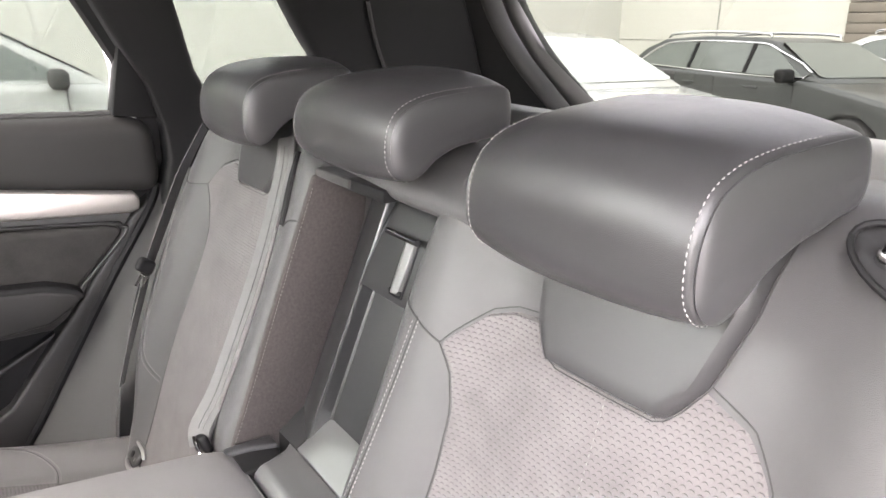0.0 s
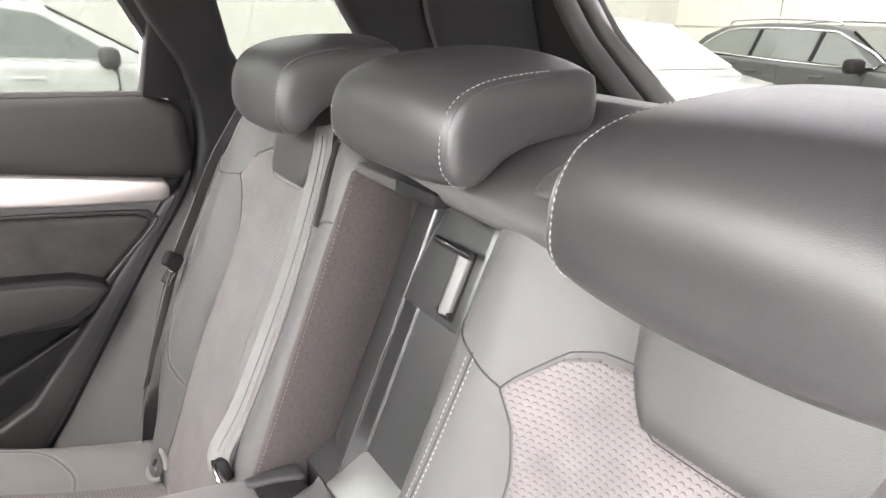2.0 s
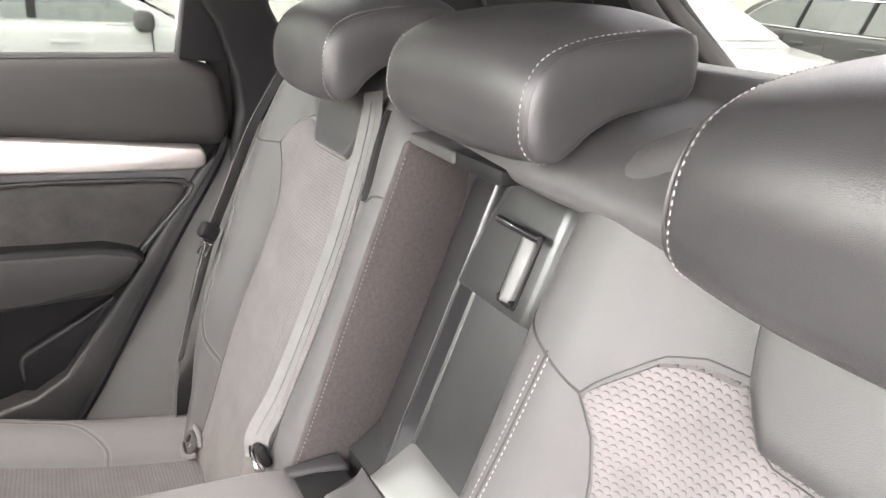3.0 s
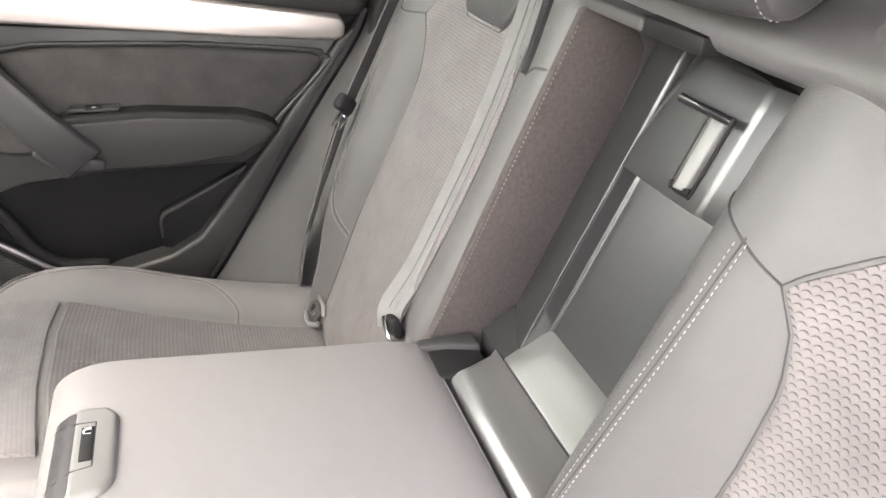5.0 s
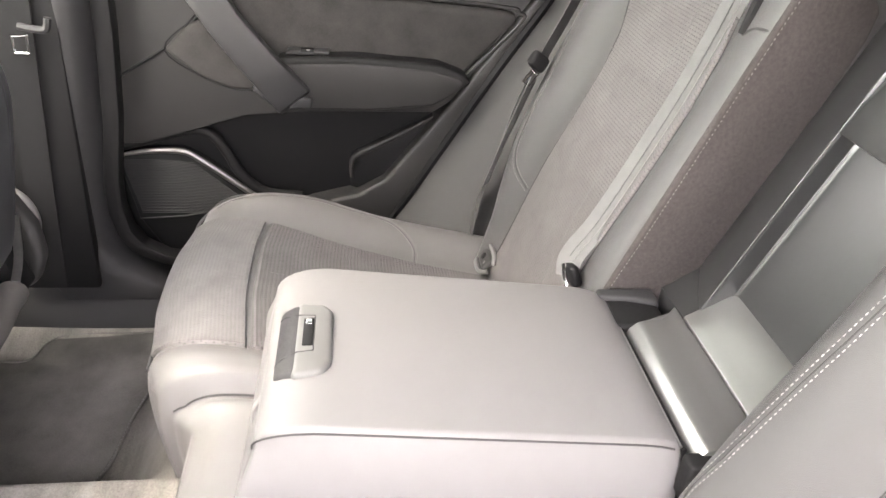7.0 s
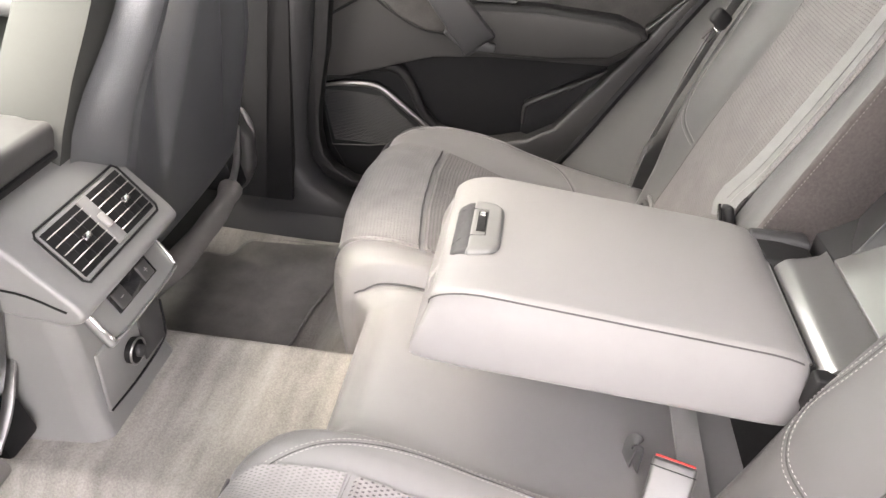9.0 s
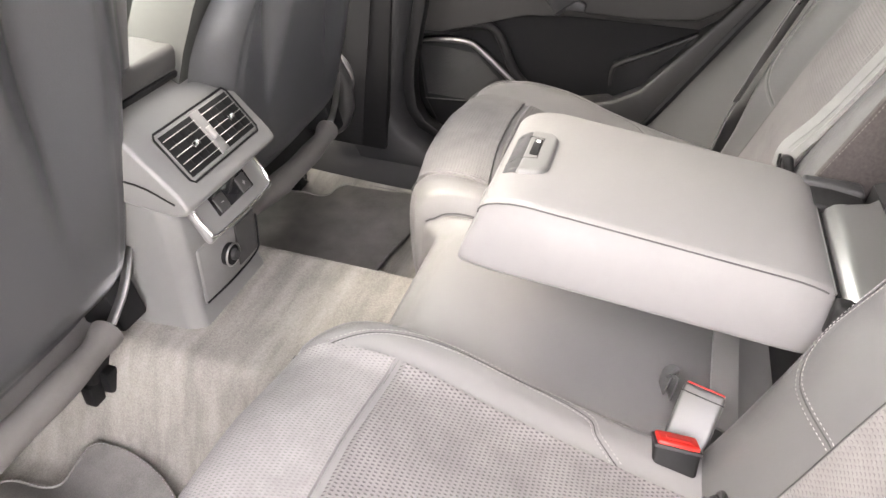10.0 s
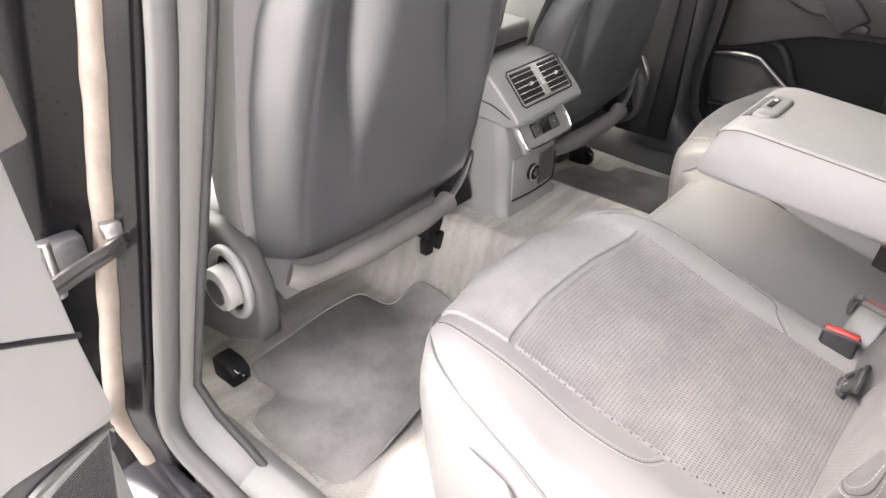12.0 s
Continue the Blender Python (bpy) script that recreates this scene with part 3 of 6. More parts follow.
def overlay_rim(left, right, z0, z1, point, out=0.0004, top=True):
    """Lines along the rim of a panel: both flanks and its upper edge."""
    lines = []
    for flank, u in ((left, 0), (right, 1)):
        lines.append([point(flank(z), z, out) for z in span(z0(u), z1(u), 40)])
    if top:
        lines.append([point(left(z1(0)) * (1 - u) + right(z1(1)) * u, z1(u), out) for u in span(0, 1, 40)])
    else:
        lines.append([point(left(z0(0)) * (1 - u) + right(z0(1)) * u, z0(u), out) for u in span(0, 1, 16)])
    return lines


def seam_lines(pts, point, offs=(-0.0042, 0.0042), out=0.0010):
    """Points beside a seam on a surface, one line for each offset."""
    P = curve([(x, z, 0) for x, z in pts], 10)
    lines = []
    for o in offs:
        line = []
        for i, p in enumerate(P):
            d = (P[min(i + 1, len(P) - 1)] - P[max(i - 1, 0)]).normalized()
            line.append(point(p.x - d.y * o, p.y + d.x * o, out))
        lines.append(line)
    return lines


def backrest(s):
    where = "beside the open door" if s < 0 else "beside the closed door"
    seat = thing("car_rear_seat", (s * MIDX, 0.2, 0.68), f"grey leather and suede rear backrest {where}", "car seat", "rear backrests")
    pt = lambda x, z, out=0.0: back_point(s, x, z, out)
    MX = MIDX + SHIFT[s]
    rings = []
    for z in [0.66, 0.7] + span(0.74, 1.24, 26) + [1.25, 1.262, 1.274, 1.285, 1.295, 1.304, 1.311, 1.317, 1.321]:
        xi, xo = lerp_table(INNER[s], z), lerp_table(OUTER, z) + SHIFT[s] * 1.5
        ring = []
        n = 46
        for i in range(n + 1):
            t = i / n
            u = 0.5 - 0.5 * math.cos(math.pi * t)
            x = xi + (xo - xi) * (0.45 * t + 0.55 * u)
            ring.append(pt(x, z))
        yb = back_y(z) - 0.092 - 0.2 * back_top(z)
        back = [Vector((s * (xo - 0.004), yb + 0.03, z)), Vector((s * (xo - 0.02), yb, z)), Vector((s * (xi + 0.02), yb, z)), Vector((s * (xi + 0.002), yb + 0.03, z))]
        rings.append(ring + back)
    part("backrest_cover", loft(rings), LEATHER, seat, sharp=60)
    # suede centre with a neck-shaped top
    if s < 0:
        inner = lambda z, v=0: lerp_table([(0.70, 0.236), (0.95, 0.230), (1.05, 0.226), (1.10, 0.221), (1.13, 0.210), (1.151, 0.194)], z)
        outer = lambda z, v=0: lerp_table([(0.70, 0.488), (1.0, 0.494), (1.15, 0.494), (1.2, 0.488)], z)
        crown = [(0, 1.151), (0.03, 1.163), (0.12, 1.188), (0.20, 1.196), (0.5, 1.206), (0.8, 1.203), (0.92, 1.190), (1, 1.165)]
        fold = [(0.372, 0.72), (0.370, 0.9), (0.372, 1.05), (0.366, 1.172)]
    else:
        inner = lambda z, v=0: lerp_table([(0.70, 0.180), (0.90, 0.170), (1.0, 0.163), (1.1, 0.166), (1.15, 0.176), (1.2, 0.20)], z)
        outer = lambda z, v=0: lerp_table([(0.70, 0.478), (0.85, 0.470), (0.98, 0.458), (1.05, 0.460), (1.10, 0.469), (1.145, 0.487), (1.168, 0.500)], z)
        crown = [(0, 1.165), (0.08, 1.19), (0.2, 1.205), (0.5, 1.218), (0.78, 1.218), (0.93, 1.203), (1, 1.168)]
        fold = [(0.288, 0.72), (0.289, 0.9), (0.293, 1.0), (0.296, 1.08), (0.300, 1.178)]
    top = lambda u: lerp_table(crown, u)
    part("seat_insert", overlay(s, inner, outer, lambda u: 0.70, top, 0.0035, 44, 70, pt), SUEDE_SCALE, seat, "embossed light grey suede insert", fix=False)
    for line in overlay_rim(inner, outer, lambda u: 0.70, top, pt):
        part("seam", tube(line, 0.0006, 6), SEAM, seat)
    if s < 0:
        part("stitching", thread(seam_lines(fold, pt, (0,), 0.0036), 0.003, 0.003, 0.0005), THREAD_DARK, seat)
    else:
        part("seam", tube(seam_lines(fold, pt, (0,), 0.0024)[0], 0.0016, 6), SUEDE_SEAM, seat)
    # smooth flap under the headrest
    FX, FZ = (0.360, 1.168) if s < 0 else (0.336, 1.186)
    fw = lambda z: lerp_table([(FZ, 0.046), (FZ + 0.004, 0.055), (FZ + 0.014, 0.064), (FZ + 0.032, 0.076), (1.25, 0.090), (1.30, 0.093)], z)
    fl, fr = lambda z, v=0: FX - fw(z), lambda z, v=0: FX + fw(z)
    # Headrest leather here; its dark tone includes the shade below the headrest.
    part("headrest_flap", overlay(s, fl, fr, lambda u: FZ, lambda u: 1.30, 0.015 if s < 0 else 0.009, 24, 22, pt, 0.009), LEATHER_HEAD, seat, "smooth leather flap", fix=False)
    for line in overlay_rim(fl, fr, lambda u: FZ, lambda u: 1.30, pt, 0.004, top=False):
        part("seam", tube(line, 0.0006, 6), SEAM, seat)
    if s > 0:
        # belt slot and the leather cover over it
        slot = [pt(x, z, 0.001) for x, z in ((0.160, 1.176), (0.164, 1.20), (0.174, 1.235), (0.184, 1.262))]
        part("belt_slot", tube(curve(slot, 5), lambda t: 0.0015 + 0.0045 * math.sin(math.pi * min(1, 0.15 + t * 0.6)), 8), PLASTIC_DARK, seat, "black belt slot")
        part("seam", tube(curve([pt(x, z, 0.0003) for x, z in ((0.158, 1.176), (0.148, 1.184), (0.135, 1.187), (0.114, 1.186))], 5), 0.0013, 6), SEAM, seat)
    # seams with pale double stitching along both side bolsters
    for side in (-1, 1):
        d = lambda o: MX + side * o
        line = [(d(0.130), 0.848), (d(0.165), 0.852), (d(0.205), 0.862), (d(0.224), 0.895), (d(0.218), 0.945), (d(0.213), 1.02), (d(0.207), 1.09), (d(0.201), 1.165)]
        if s > 0 and side < 0:
            continue
        if s > 0:
            line = [(0.477, 0.851), (0.500, 0.860), (0.522, 0.876), (0.537, 0.905), (0.545, 0.95), (0.553, 1.0), (0.566, 1.06), (0.580, 1.11), (0.588, 1.165)]
        part("seam", tube(seam_lines(line, pt, (0,), -0.0003)[0], 0.0010, 6), SEAM, seat)
        part("stitching", thread(seam_lines(line, pt)), THREAD, seat, "pale double stitching")
        if s * side > 0 or s < 0 and side < 0:
            cross = [(d(0.2385), 1.176), (d(0.222), 1.170), (d(0.203), 1.163), (d(0.167 if s < 0 else 0.150), 1.151 if s < 0 else 1.168)]
            part("seam", tube(seam_lines(cross, pt, (0,), 0.0002)[0], 0.0010, 6), SEAM, seat)
    # felt on the inner flank
    xf = 0.1085 if s > 0 else 0.1165
    flank = [(0.044, 1.246), (0.028, 1.248), (-0.018, 1.226), (-0.027, 1.212), (-0.024, 1.186), (0.017, 1.06), (0.072, 0.918), (0.085, 0.90), (0.172, 0.893), (0.168, 0.912), (0.118, 1.05), (0.075, 1.165)]
    if s > 0:
        part("side_felt", prism(flank, "x", s * xf, s * (xf + 0.01), 0.003), FELT, seat, "brown-grey felt side panel")
    if s > 0:
        pts = [Vector((s * (xf - 0.0008), y, z)) for y, z in ((0.166, 0.915), (0.140, 0.98), (0.114, 1.05), (0.074, 1.16), (0.045, 1.238))]
        part("stitching", thread([curve(pts, 10)], 0.0026, 0.0022, 0.0004), THREAD_FELT, seat)
    return seat


for s in (-1, 1):
    backrest(s)


HR = [(0.082, 1.2640), (0.096, 1.2675), (0.107, 1.280), (0.110, 1.297), (0.107, 1.317), (0.096, 1.335), (0.075, 1.3465), (0.045, 1.3535), (0.006, 1.358), (-0.035, 1.360), (-0.064, 1.360), (-0.074, 1.354), (-0.078, 1.338), (-0.076, 1.324), (-0.062, 1.316), (-0.022, 1.311), (0.020, 1.301), (0.050, 1.285), (0.067, 1.271)]


def headrest(x0, dz, scale, s, front=1.0, back=1.0, squash=1.0):
    label = "black leather headrest with pale stitched side seams" if s else "low black leather headrest on the middle seat"
    hr = thing("rear_headrest", (x0, 0.0, 1.27 + dz), label, "headrest", "rear headrests")
    prof = curve([(0, y, z) for y, z in HR], 4, closed=True)
    for p in prof:
        p.z = 1.360 - (1.360 - p.z) * (1 - (1 - squash) * smoothstep(-0.06, 0.06, p.y))
        p.y *= front if p.y > 0 else back
    cen = Vector((0, 0.012, 1.315))
    n = len(prof)
    nor = []
    for i in range(n):
        d = (prof[(i + 1) % n] - prof[i - 1]).normalized()
        nor.append(Vector((0, d.z, -d.y)))
    if sum((p - cen).dot(q) for p, q in zip(prof, nor)) < 0:
        nor = [-q for q in nor]
    wide = [0.099 + 0.009 * smoothstep(0.09, -0.06, p.y) for p in prof]
    def ring(t):
        out = []
        for p, q, w in zip(prof, nor, wide):
            lift = max(0.0, q.z) * 0.013 + max(0.0, q.y) * 0.007 + max(0.0, -q.z) * 0.004
            k = 1 - abs(t) ** 2.6
            p2 = p + q * lift * k
            if abs(t) > 0.97:
                p2 = p2 - q * 0.0022 * (abs(t) - 0.97) / 0.03
            out.append(Vector((x0 + scale * w * t, p2.y, p2.z + dz)))
        return out
    ts = [-1, -0.985, -0.97, -0.94] + span(-0.88, 0.88, 22) + [0.94, 0.97, 0.985, 1]
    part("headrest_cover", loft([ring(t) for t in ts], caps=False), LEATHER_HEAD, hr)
    for side in (-1, 1):
        rings = []
        for a in (0, 6, 14, 26, 40, 55, 70, 82):
            k, o = math.cos(radians(a)), math.sin(radians(a))
            k = 1 - (1 - k) * 0.92
            lip = 0.0022 * min(1, a / 10)
            rings.append([Vector((x0 + side * (scale * w + 0.007 * o), p.y + (0.003 - 0.25 * p.y) * (1 - k) + q.y * (lip - 0.0022), p.z + (1.325 - 0.28 * p.y - p.z) * (1 - k) + q.z * (lip - 0.0022) + dz)) for p, q, w in zip(prof, nor, wide)])
        part("side_panel", loft(rings), LEATHER_HEAD, hr)
        part("seam", tube([p + q * -0.0012 for p, q in zip(ring(side), nor)], 0.0011, 6, closed=True), SEAM, hr)
        lines = []
        for off in (0.955,):
            line = [p.copy() for p in ring(side * off)]
            line = [l + q * 0.0006 for l, q in zip(line, nor)]
            lines.append(line[: 4 * 8 + 2])
        part("stitching", thread(lines, 0.0030, 0.0015, 0.00045), THREAD, hr, "pale stitching")
    for dx in (-0.06, 0.06):
        part("headrest_post", cyl((x0 + dx * scale, -0.045, 1.285 + dz), (0, 0.2, 1), 0.006, 0.09), CHROME, hr)
    return hr


headrest(-0.3665, 0.0, 0.955, -1, 0.94, 0.50)
headrest(-0.036, 0.005, 1.02, 0, 0.79, 0.52, 0.84)
headrest(0.319, 0.004, 0.94, 1, 0.76, 0.9)


# cushion bench
FRONT = {-1: [(0.0, 0.612), (0.105, 0.612), (0.135, 0.645), (0.19, 0.678), (0.30, 0.690), (0.42, 0.692), (0.50, 0.680), (0.55, 0.660), (0.595, 0.628), (0.62, 0.59), (0.645, 0.51), (0.66, 0.42)],
         1: [(0.0, 0.612), (0.105, 0.612), (0.135, 0.645), (0.19, 0.674), (0.30, 0.688), (0.42, 0.690), (0.50, 0.682), (0.55, 0.664), (0.585, 0.634), (0.60, 0.60), (0.615, 0.55), (0.63, 0.44)]}
EDGE = {-1: 0.655, 1: 0.628}


def cush_front(x):
    return lerp_table(FRONT[-1 if x < 0 else 1], abs(x))


CUSH = [(0.13, 0.672), (0.22, 0.688), (0.32, 0.708), (0.44, 0.738), (0.52, 0.764), (0.575, 0.777), (0.62, 0.779), (0.648, 0.770), (0.666, 0.750), (0.674, 0.720), (0.672, 0.66), (0.660, 0.57), (0.650, 0.47)]
CUSH_C = curve([(0, y, z) for y, z in CUSH], 8)
CUSH_L = [0.0]
for a_, b_ in zip(CUSH_C, CUSH_C[1:]):
    CUSH_L.append(CUSH_L[-1] + (b_ - a_).length)


def cush_at(v):
    """Place and outward normal on the cushion's middle line, v metres from its rear."""
    v = min(max(v, 0.0), CUSH_L[-1] - 1e-5)
    k = max(i for i, l in enumerate(CUSH_L[:-1]) if l <= v)
    a, b = CUSH_C[k], CUSH_C[k + 1]
    p = a.lerp(b, (v - CUSH_L[k]) / (CUSH_L[k + 1] - CUSH_L[k]))
    d = (b - a).normalized()
    return p, Vector((0, -d.z, d.y))


def v_of_y(y):
    for l, p in zip(CUSH_L, CUSH_C):
        if p.y >= y:
            return l
    return CUSH_L[-1]


def cush_point(x, v, out=0.0):
    edge = EDGE[-1 if x < 0 else 1]
    a = min(abs(x), edge)
    drop = abs(x) - a
    p, n = cush_at(v)
    lift = 0.016 * smoothstep(0.49, 0.565, a) - 0.030 * smoothstep(edge - 0.055, edge, a) ** 2
    lift += 0.014 * smoothstep(0.215, 0.165, a)
    lift -= 0.022 * smoothstep(0.150, 0.118, a)
    lift -= 0.012 * math.exp(-((a - 0.131) / 0.006) ** 2)
    lift += 0.006 * math.exp(-((a - 0.35) / 0.10) ** 2)
    top = smoothstep(0.2, 0.7, n.z)
    pull = (cush_front(math.copysign(a, x)) - 0.672) * smoothstep(0.30, 0.62, p.y)
    q = p + n * (lift * (0.35 + 0.65 * top) + out)
    q.z += pull * 0.24 * top
    return Vector((math.copysign(a + 0.02 * math.sin(min(1.0, drop / 0.12) * 2.6), x), q.y + pull, max(q.z - drop, min(q.z, 0.47))))


VT = v_of_y(0.555)
VEND = CUSH_L[-1]


def cushion():
    seat = thing("rear_bench_cushion", (0, 0.4, 0.47), "grey leather rear bench cushion with suede centres", "car seat")
    xs = sorted(set([round(x, 4) for x in span(-0.95, 0.95, 160)] + [round(sg * (0.131 + d), 4) for sg in (-1, 1) for d in (-0.012, -0.008, -0.004, -0.002, 0, 0.002, 0.004, 0.008, 0.012, 0.018, 0.022, 0.026, 0.03, 0.034, 0.038, 0.044, 0.05, 0.056, 0.062, 0.068, 0.074, 0.08)]))
    part("cushion_cover", grid(cush_point, xs, span(0, VEND, 74)), LEATHER_SIDE, seat, fix=False, sharp=80)
    for s in (-1, 1):
        pt = lambda x, v, out=0.0: cush_point(s * x, v, out)
        lin = lambda v, w=0: lerp_table([(0, 0.20), (VT, 0.186), (VT + 0.08, 0.192), (VT + 0.13, 0.215), (VEND, 0.235)], v)
        ex = 0.012 if s < 0 else -0.010
        lout = lambda v, w=0: lerp_table([(0, 0.475), (v_of_y(0.32), 0.490 + ex), (VT, 0.510 + ex), (VT + 0.06, 0.512 + ex), (VT + 0.11, 0.505 + ex), (VEND, 0.50)], v)
        rear = overlay(s, lin, lout, lambda u: 0.03, lambda u: VT, 0.004, 34, 44, pt, 0.0045)
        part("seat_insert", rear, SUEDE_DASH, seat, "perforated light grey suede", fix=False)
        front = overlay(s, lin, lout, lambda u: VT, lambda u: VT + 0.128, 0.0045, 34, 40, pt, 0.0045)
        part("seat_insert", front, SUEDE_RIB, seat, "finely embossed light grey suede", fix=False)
        inner = [(0.235, v_of_y(0.655)), (0.195, v_of_y(0.628)), (0.162, v_of_y(0.59)), (0.149, v_of_y(0.52)), (0.148, v_of_y(0.42)), (0.156, v_of_y(0.362)), (0.175, v_of_y(0.335)), (0.197, v_of_y(0.315))]
        if s < 0:
            outer = [(0.540, v_of_y(0.652)), (0.552, v_of_y(0.60)), (0.553, v_of_y(0.52)), (0.553, v_of_y(0.45)), (0.546, v_of_y(0.395)), (0.532, v_of_y(0.36)), (0.505, v_of_y(0.335))]
        else:
            outer = [(0.535, v_of_y(0.645)), (0.560, v_of_y(0.60)), (0.578, v_of_y(0.53)), (0.582, v_of_y(0.45)), (0.578, v_of_y(0.385)), (0.562, v_of_y(0.352)), (0.520, v_of_y(0.334)), (0.480, v_of_y(0.320))]
        # Thin dark tube along the joint, painting the shade of its crease.
        crease = [pt(x, VT, -0.0006) for x in span(0.188, 0.508 + ex, 20)]
        part("seam", tube(crease, 0.0006, 6), SUEDE_SEAM, seat)
        groove = [pt(0.131, v, 0.002) for v in span(v_of_y(0.44), VT + 0.13, 24)]
        part("piping", tube(groove, 0.0012, 6), SEAM, seat)
        for line in (inner, outer) if s < 0 else (outer,):
            part("seam", tube(seam_lines(line, pt, (0,), -0.0003)[0], 0.0008, 6), SEAM, seat)
            part("stitching", thread(seam_lines(line, pt, (-0.0042, 0.0042), 0.0014)), THREAD, seat, "pale double stitching")
        mid = seam_lines([(0.348, 0.04), (0.352, VT * 0.5), (0.352, VT - 0.02)], pt, (0,), 0.0045)
        part("stitching", thread(mid, 0.004, 0.003, 0.0006), THREAD_DARK, seat)
        hem = seam_lines([(0.150, VT + 0.120), (0.19, VT + 0.129), (0.24, VT + 0.134), (0.36, VT + 0.134), (0.48, VT + 0.130)], pt, (0.004,), 0.0015)
        part("stitching", thread(hem), THREAD, seat, "pale stitching")
        # piping round the outer front corner
        pipe = [pt(x, v, 0.001) for x, v in ((0.19, VT + 0.125), (0.24, VT + 0.13), (0.36, VT + 0.128), (0.48, VT + 0.120), (0.54, VT + 0.112), (EDGE[s] - 0.05, VT + 0.085), (EDGE[s] - 0.018, VT + 0.03), (EDGE[s] - 0.003, VT - 0.08), (EDGE[s] - 0.002, VT - 0.20), (EDGE[s] - 0.002, VT - 0.30))]
        part("piping", tube(curve(pipe, 8), 0.0024, 8), LEATHER, seat)
        low = [pt(EDGE[s] + 0.17, v, 0.001) for v in span(VT + 0.10, VT - 0.30, 16)]
        part("piping", tube(low, 0.0028, 8), LEATHER, seat)
    return seat


cushion()


# fold-down middle backrest used as an armrest
def arm_top(y):
    return 0.945 - (0.47 - y) * 0.094


def armrest():
    arm = thing("folding_armrest", (0, 0.2, 0.80), "grey leather middle backrest folded down as an armrest", "armrest")
    rings, pipes = [], {-1: [], 1: []}
    ys = [0.168, 0.171, 0.176, 0.182, 0.19, 0.20] + span(0.21, 0.46, 18) + [0.475, 0.487, 0.496, 0.502, 0.505]
    for y in ys:
        e = 0.0
        if y > 0.452:
            t = (y - 0.452) / 0.054
            e = 0.026 * (1 - math.sqrt(max(0.0, 1 - t * t)))
        if y < 0.212:
            t = (0.212 - y) / 0.045
            e = 0.014 * (1 - math.sqrt(max(0.0, 1 - t * t)))
        top = arm_top(y) - e + 0.003
        bot = 0.868 - (0.505 - y) * 0.075
        hw = 0.110 - e * 0.35
        c, r, r2 = -0.001, 0.007, 0.009
        ring = []
        for sx, a0 in ((1, 0), (-1, 90)):
            for a in span(0, 90, 5):
                ang = radians(a0 + a)
                ring.append((c + sx * (hw - r) + r * math.cos(ang), y, top - r + r * math.sin(ang) + 0.003 * (0.5 - 0.5 * math.cos(math.pi * (a if sx > 0 else 90 - a) / 90))))
        flank = [(0.010 * t ** 0.8 + 0.002 * math.sin(math.pi * t), top - r + (bot + r2 - top + r) * t) for t in span(0.12, 0.88, 7)]
        ring += [(c - hw - o, y, z) for o, z in flank]
        for sx, a0 in ((-1, 180), (1, 270)):
            for a in span(0, 90, 5):
                ang = radians(a0 + a)
                ring.append((c + sx * (hw + 0.010 - r2) + r2 * math.cos(ang), y, bot + r2 + r2 * math.sin(ang)))
        ring += [(c + hw + o, y, z) for o, z in flank[::-1]]
        lean = 0.016 * smoothstep(0.40, 0.505, y)
        rings.append([(x, yy + lean * smoothstep(top, bot + 0.01, z), z) for x, yy, z in ring])
        for sx in (-1, 1):
            pipes[sx].append((c + sx * (hw - r * 0.22), y + (0.001 if y > 0.49 else 0), top - r * 0.22))
    part("armrest_cover", loft(rings), LEATHER_SIDE, arm, sharp=60)
    for sx in (-1, 1):
        x, y, z = pipes[sx][-1]
        part("piping", tube(pipes[sx][2:] + [(x, y + 0.001, z - 0.012), (x, y, z - 0.026)], 0.0009, 8), SEAM, arm)
    # latch at the front
    plate = prism([(-0.040, 0.449), (0.029, 0.449), (0.040, 0.457), (0.042, 0.481), (-0.055, 0.481), (-0.051, 0.457)], "z", 0.915, 0.9545, 0.005, 4)
    latch = part("latch_plate", plate, LATCH, arm, "pale satin plastic latch plate")
    rings = []
    for y, z in ((0.477, 0.9538), (0.484, 0.9525), (0.492, 0.947), (0.499, 0.938), (0.505, 0.925), (0.507, 0.908)):
        rings.append([(x, y + dy, z + dz) for x, dy, dz in ((-0.055, -0.01, -0.01), (-0.050, 0, 0), (0.037, 0, 0), (0.041, -0.01, -0.01))])
    part("latch_flap", bevel_all(loft(rings), 0.002, 2), PLASTIC, latch, "grey curved latch flap")
    part("latch_slot", box((-0.002, 0.4695, 0.9548), (0.036, 0.009, 0.0022), 0.001), PLASTIC_DARK, latch)
    part("latch_rim", tube([(-0.034, 0.499, 0.9385), (-0.031, 0.490, 0.9487), (-0.028, 0.4785, 0.9543), (-0.026, 0.4645, 0.9546), (0.021, 0.4645, 0.9546), (0.022, 0.4785, 0.9543), (0.026, 0.490, 0.9487), (0.029, 0.499, 0.9385)], 0.0006, 6), PLASTIC, latch)
    part("latch_tongue", box((0.011, 0.4695, 0.9555), (0.008, 0.006, 0.003), 0.001), CHROME, latch)
    part("latch_chute", bevel_all(loft([[(-0.060 + d, y, z), (-0.050 + d, y, z), (-0.050 + d, y - 0.01, z - 0.004), (-0.060 + d, y - 0.01, z - 0.004)] for d, y, z in ((0.0, 0.500, 0.940), (0.0, 0.512, 0.920), (-0.004, 0.514, 0.895), (-0.012, 0.512, 0.872))]), 0.002, 2), PILLAR, latch, "pale trim strip")
    # hinge end
    part("hinge_strip", box((-0.001, 0.1665, 0.895), (0.212, 0.005, 0.034), 0.002), PLASTIC_DARK, arm)
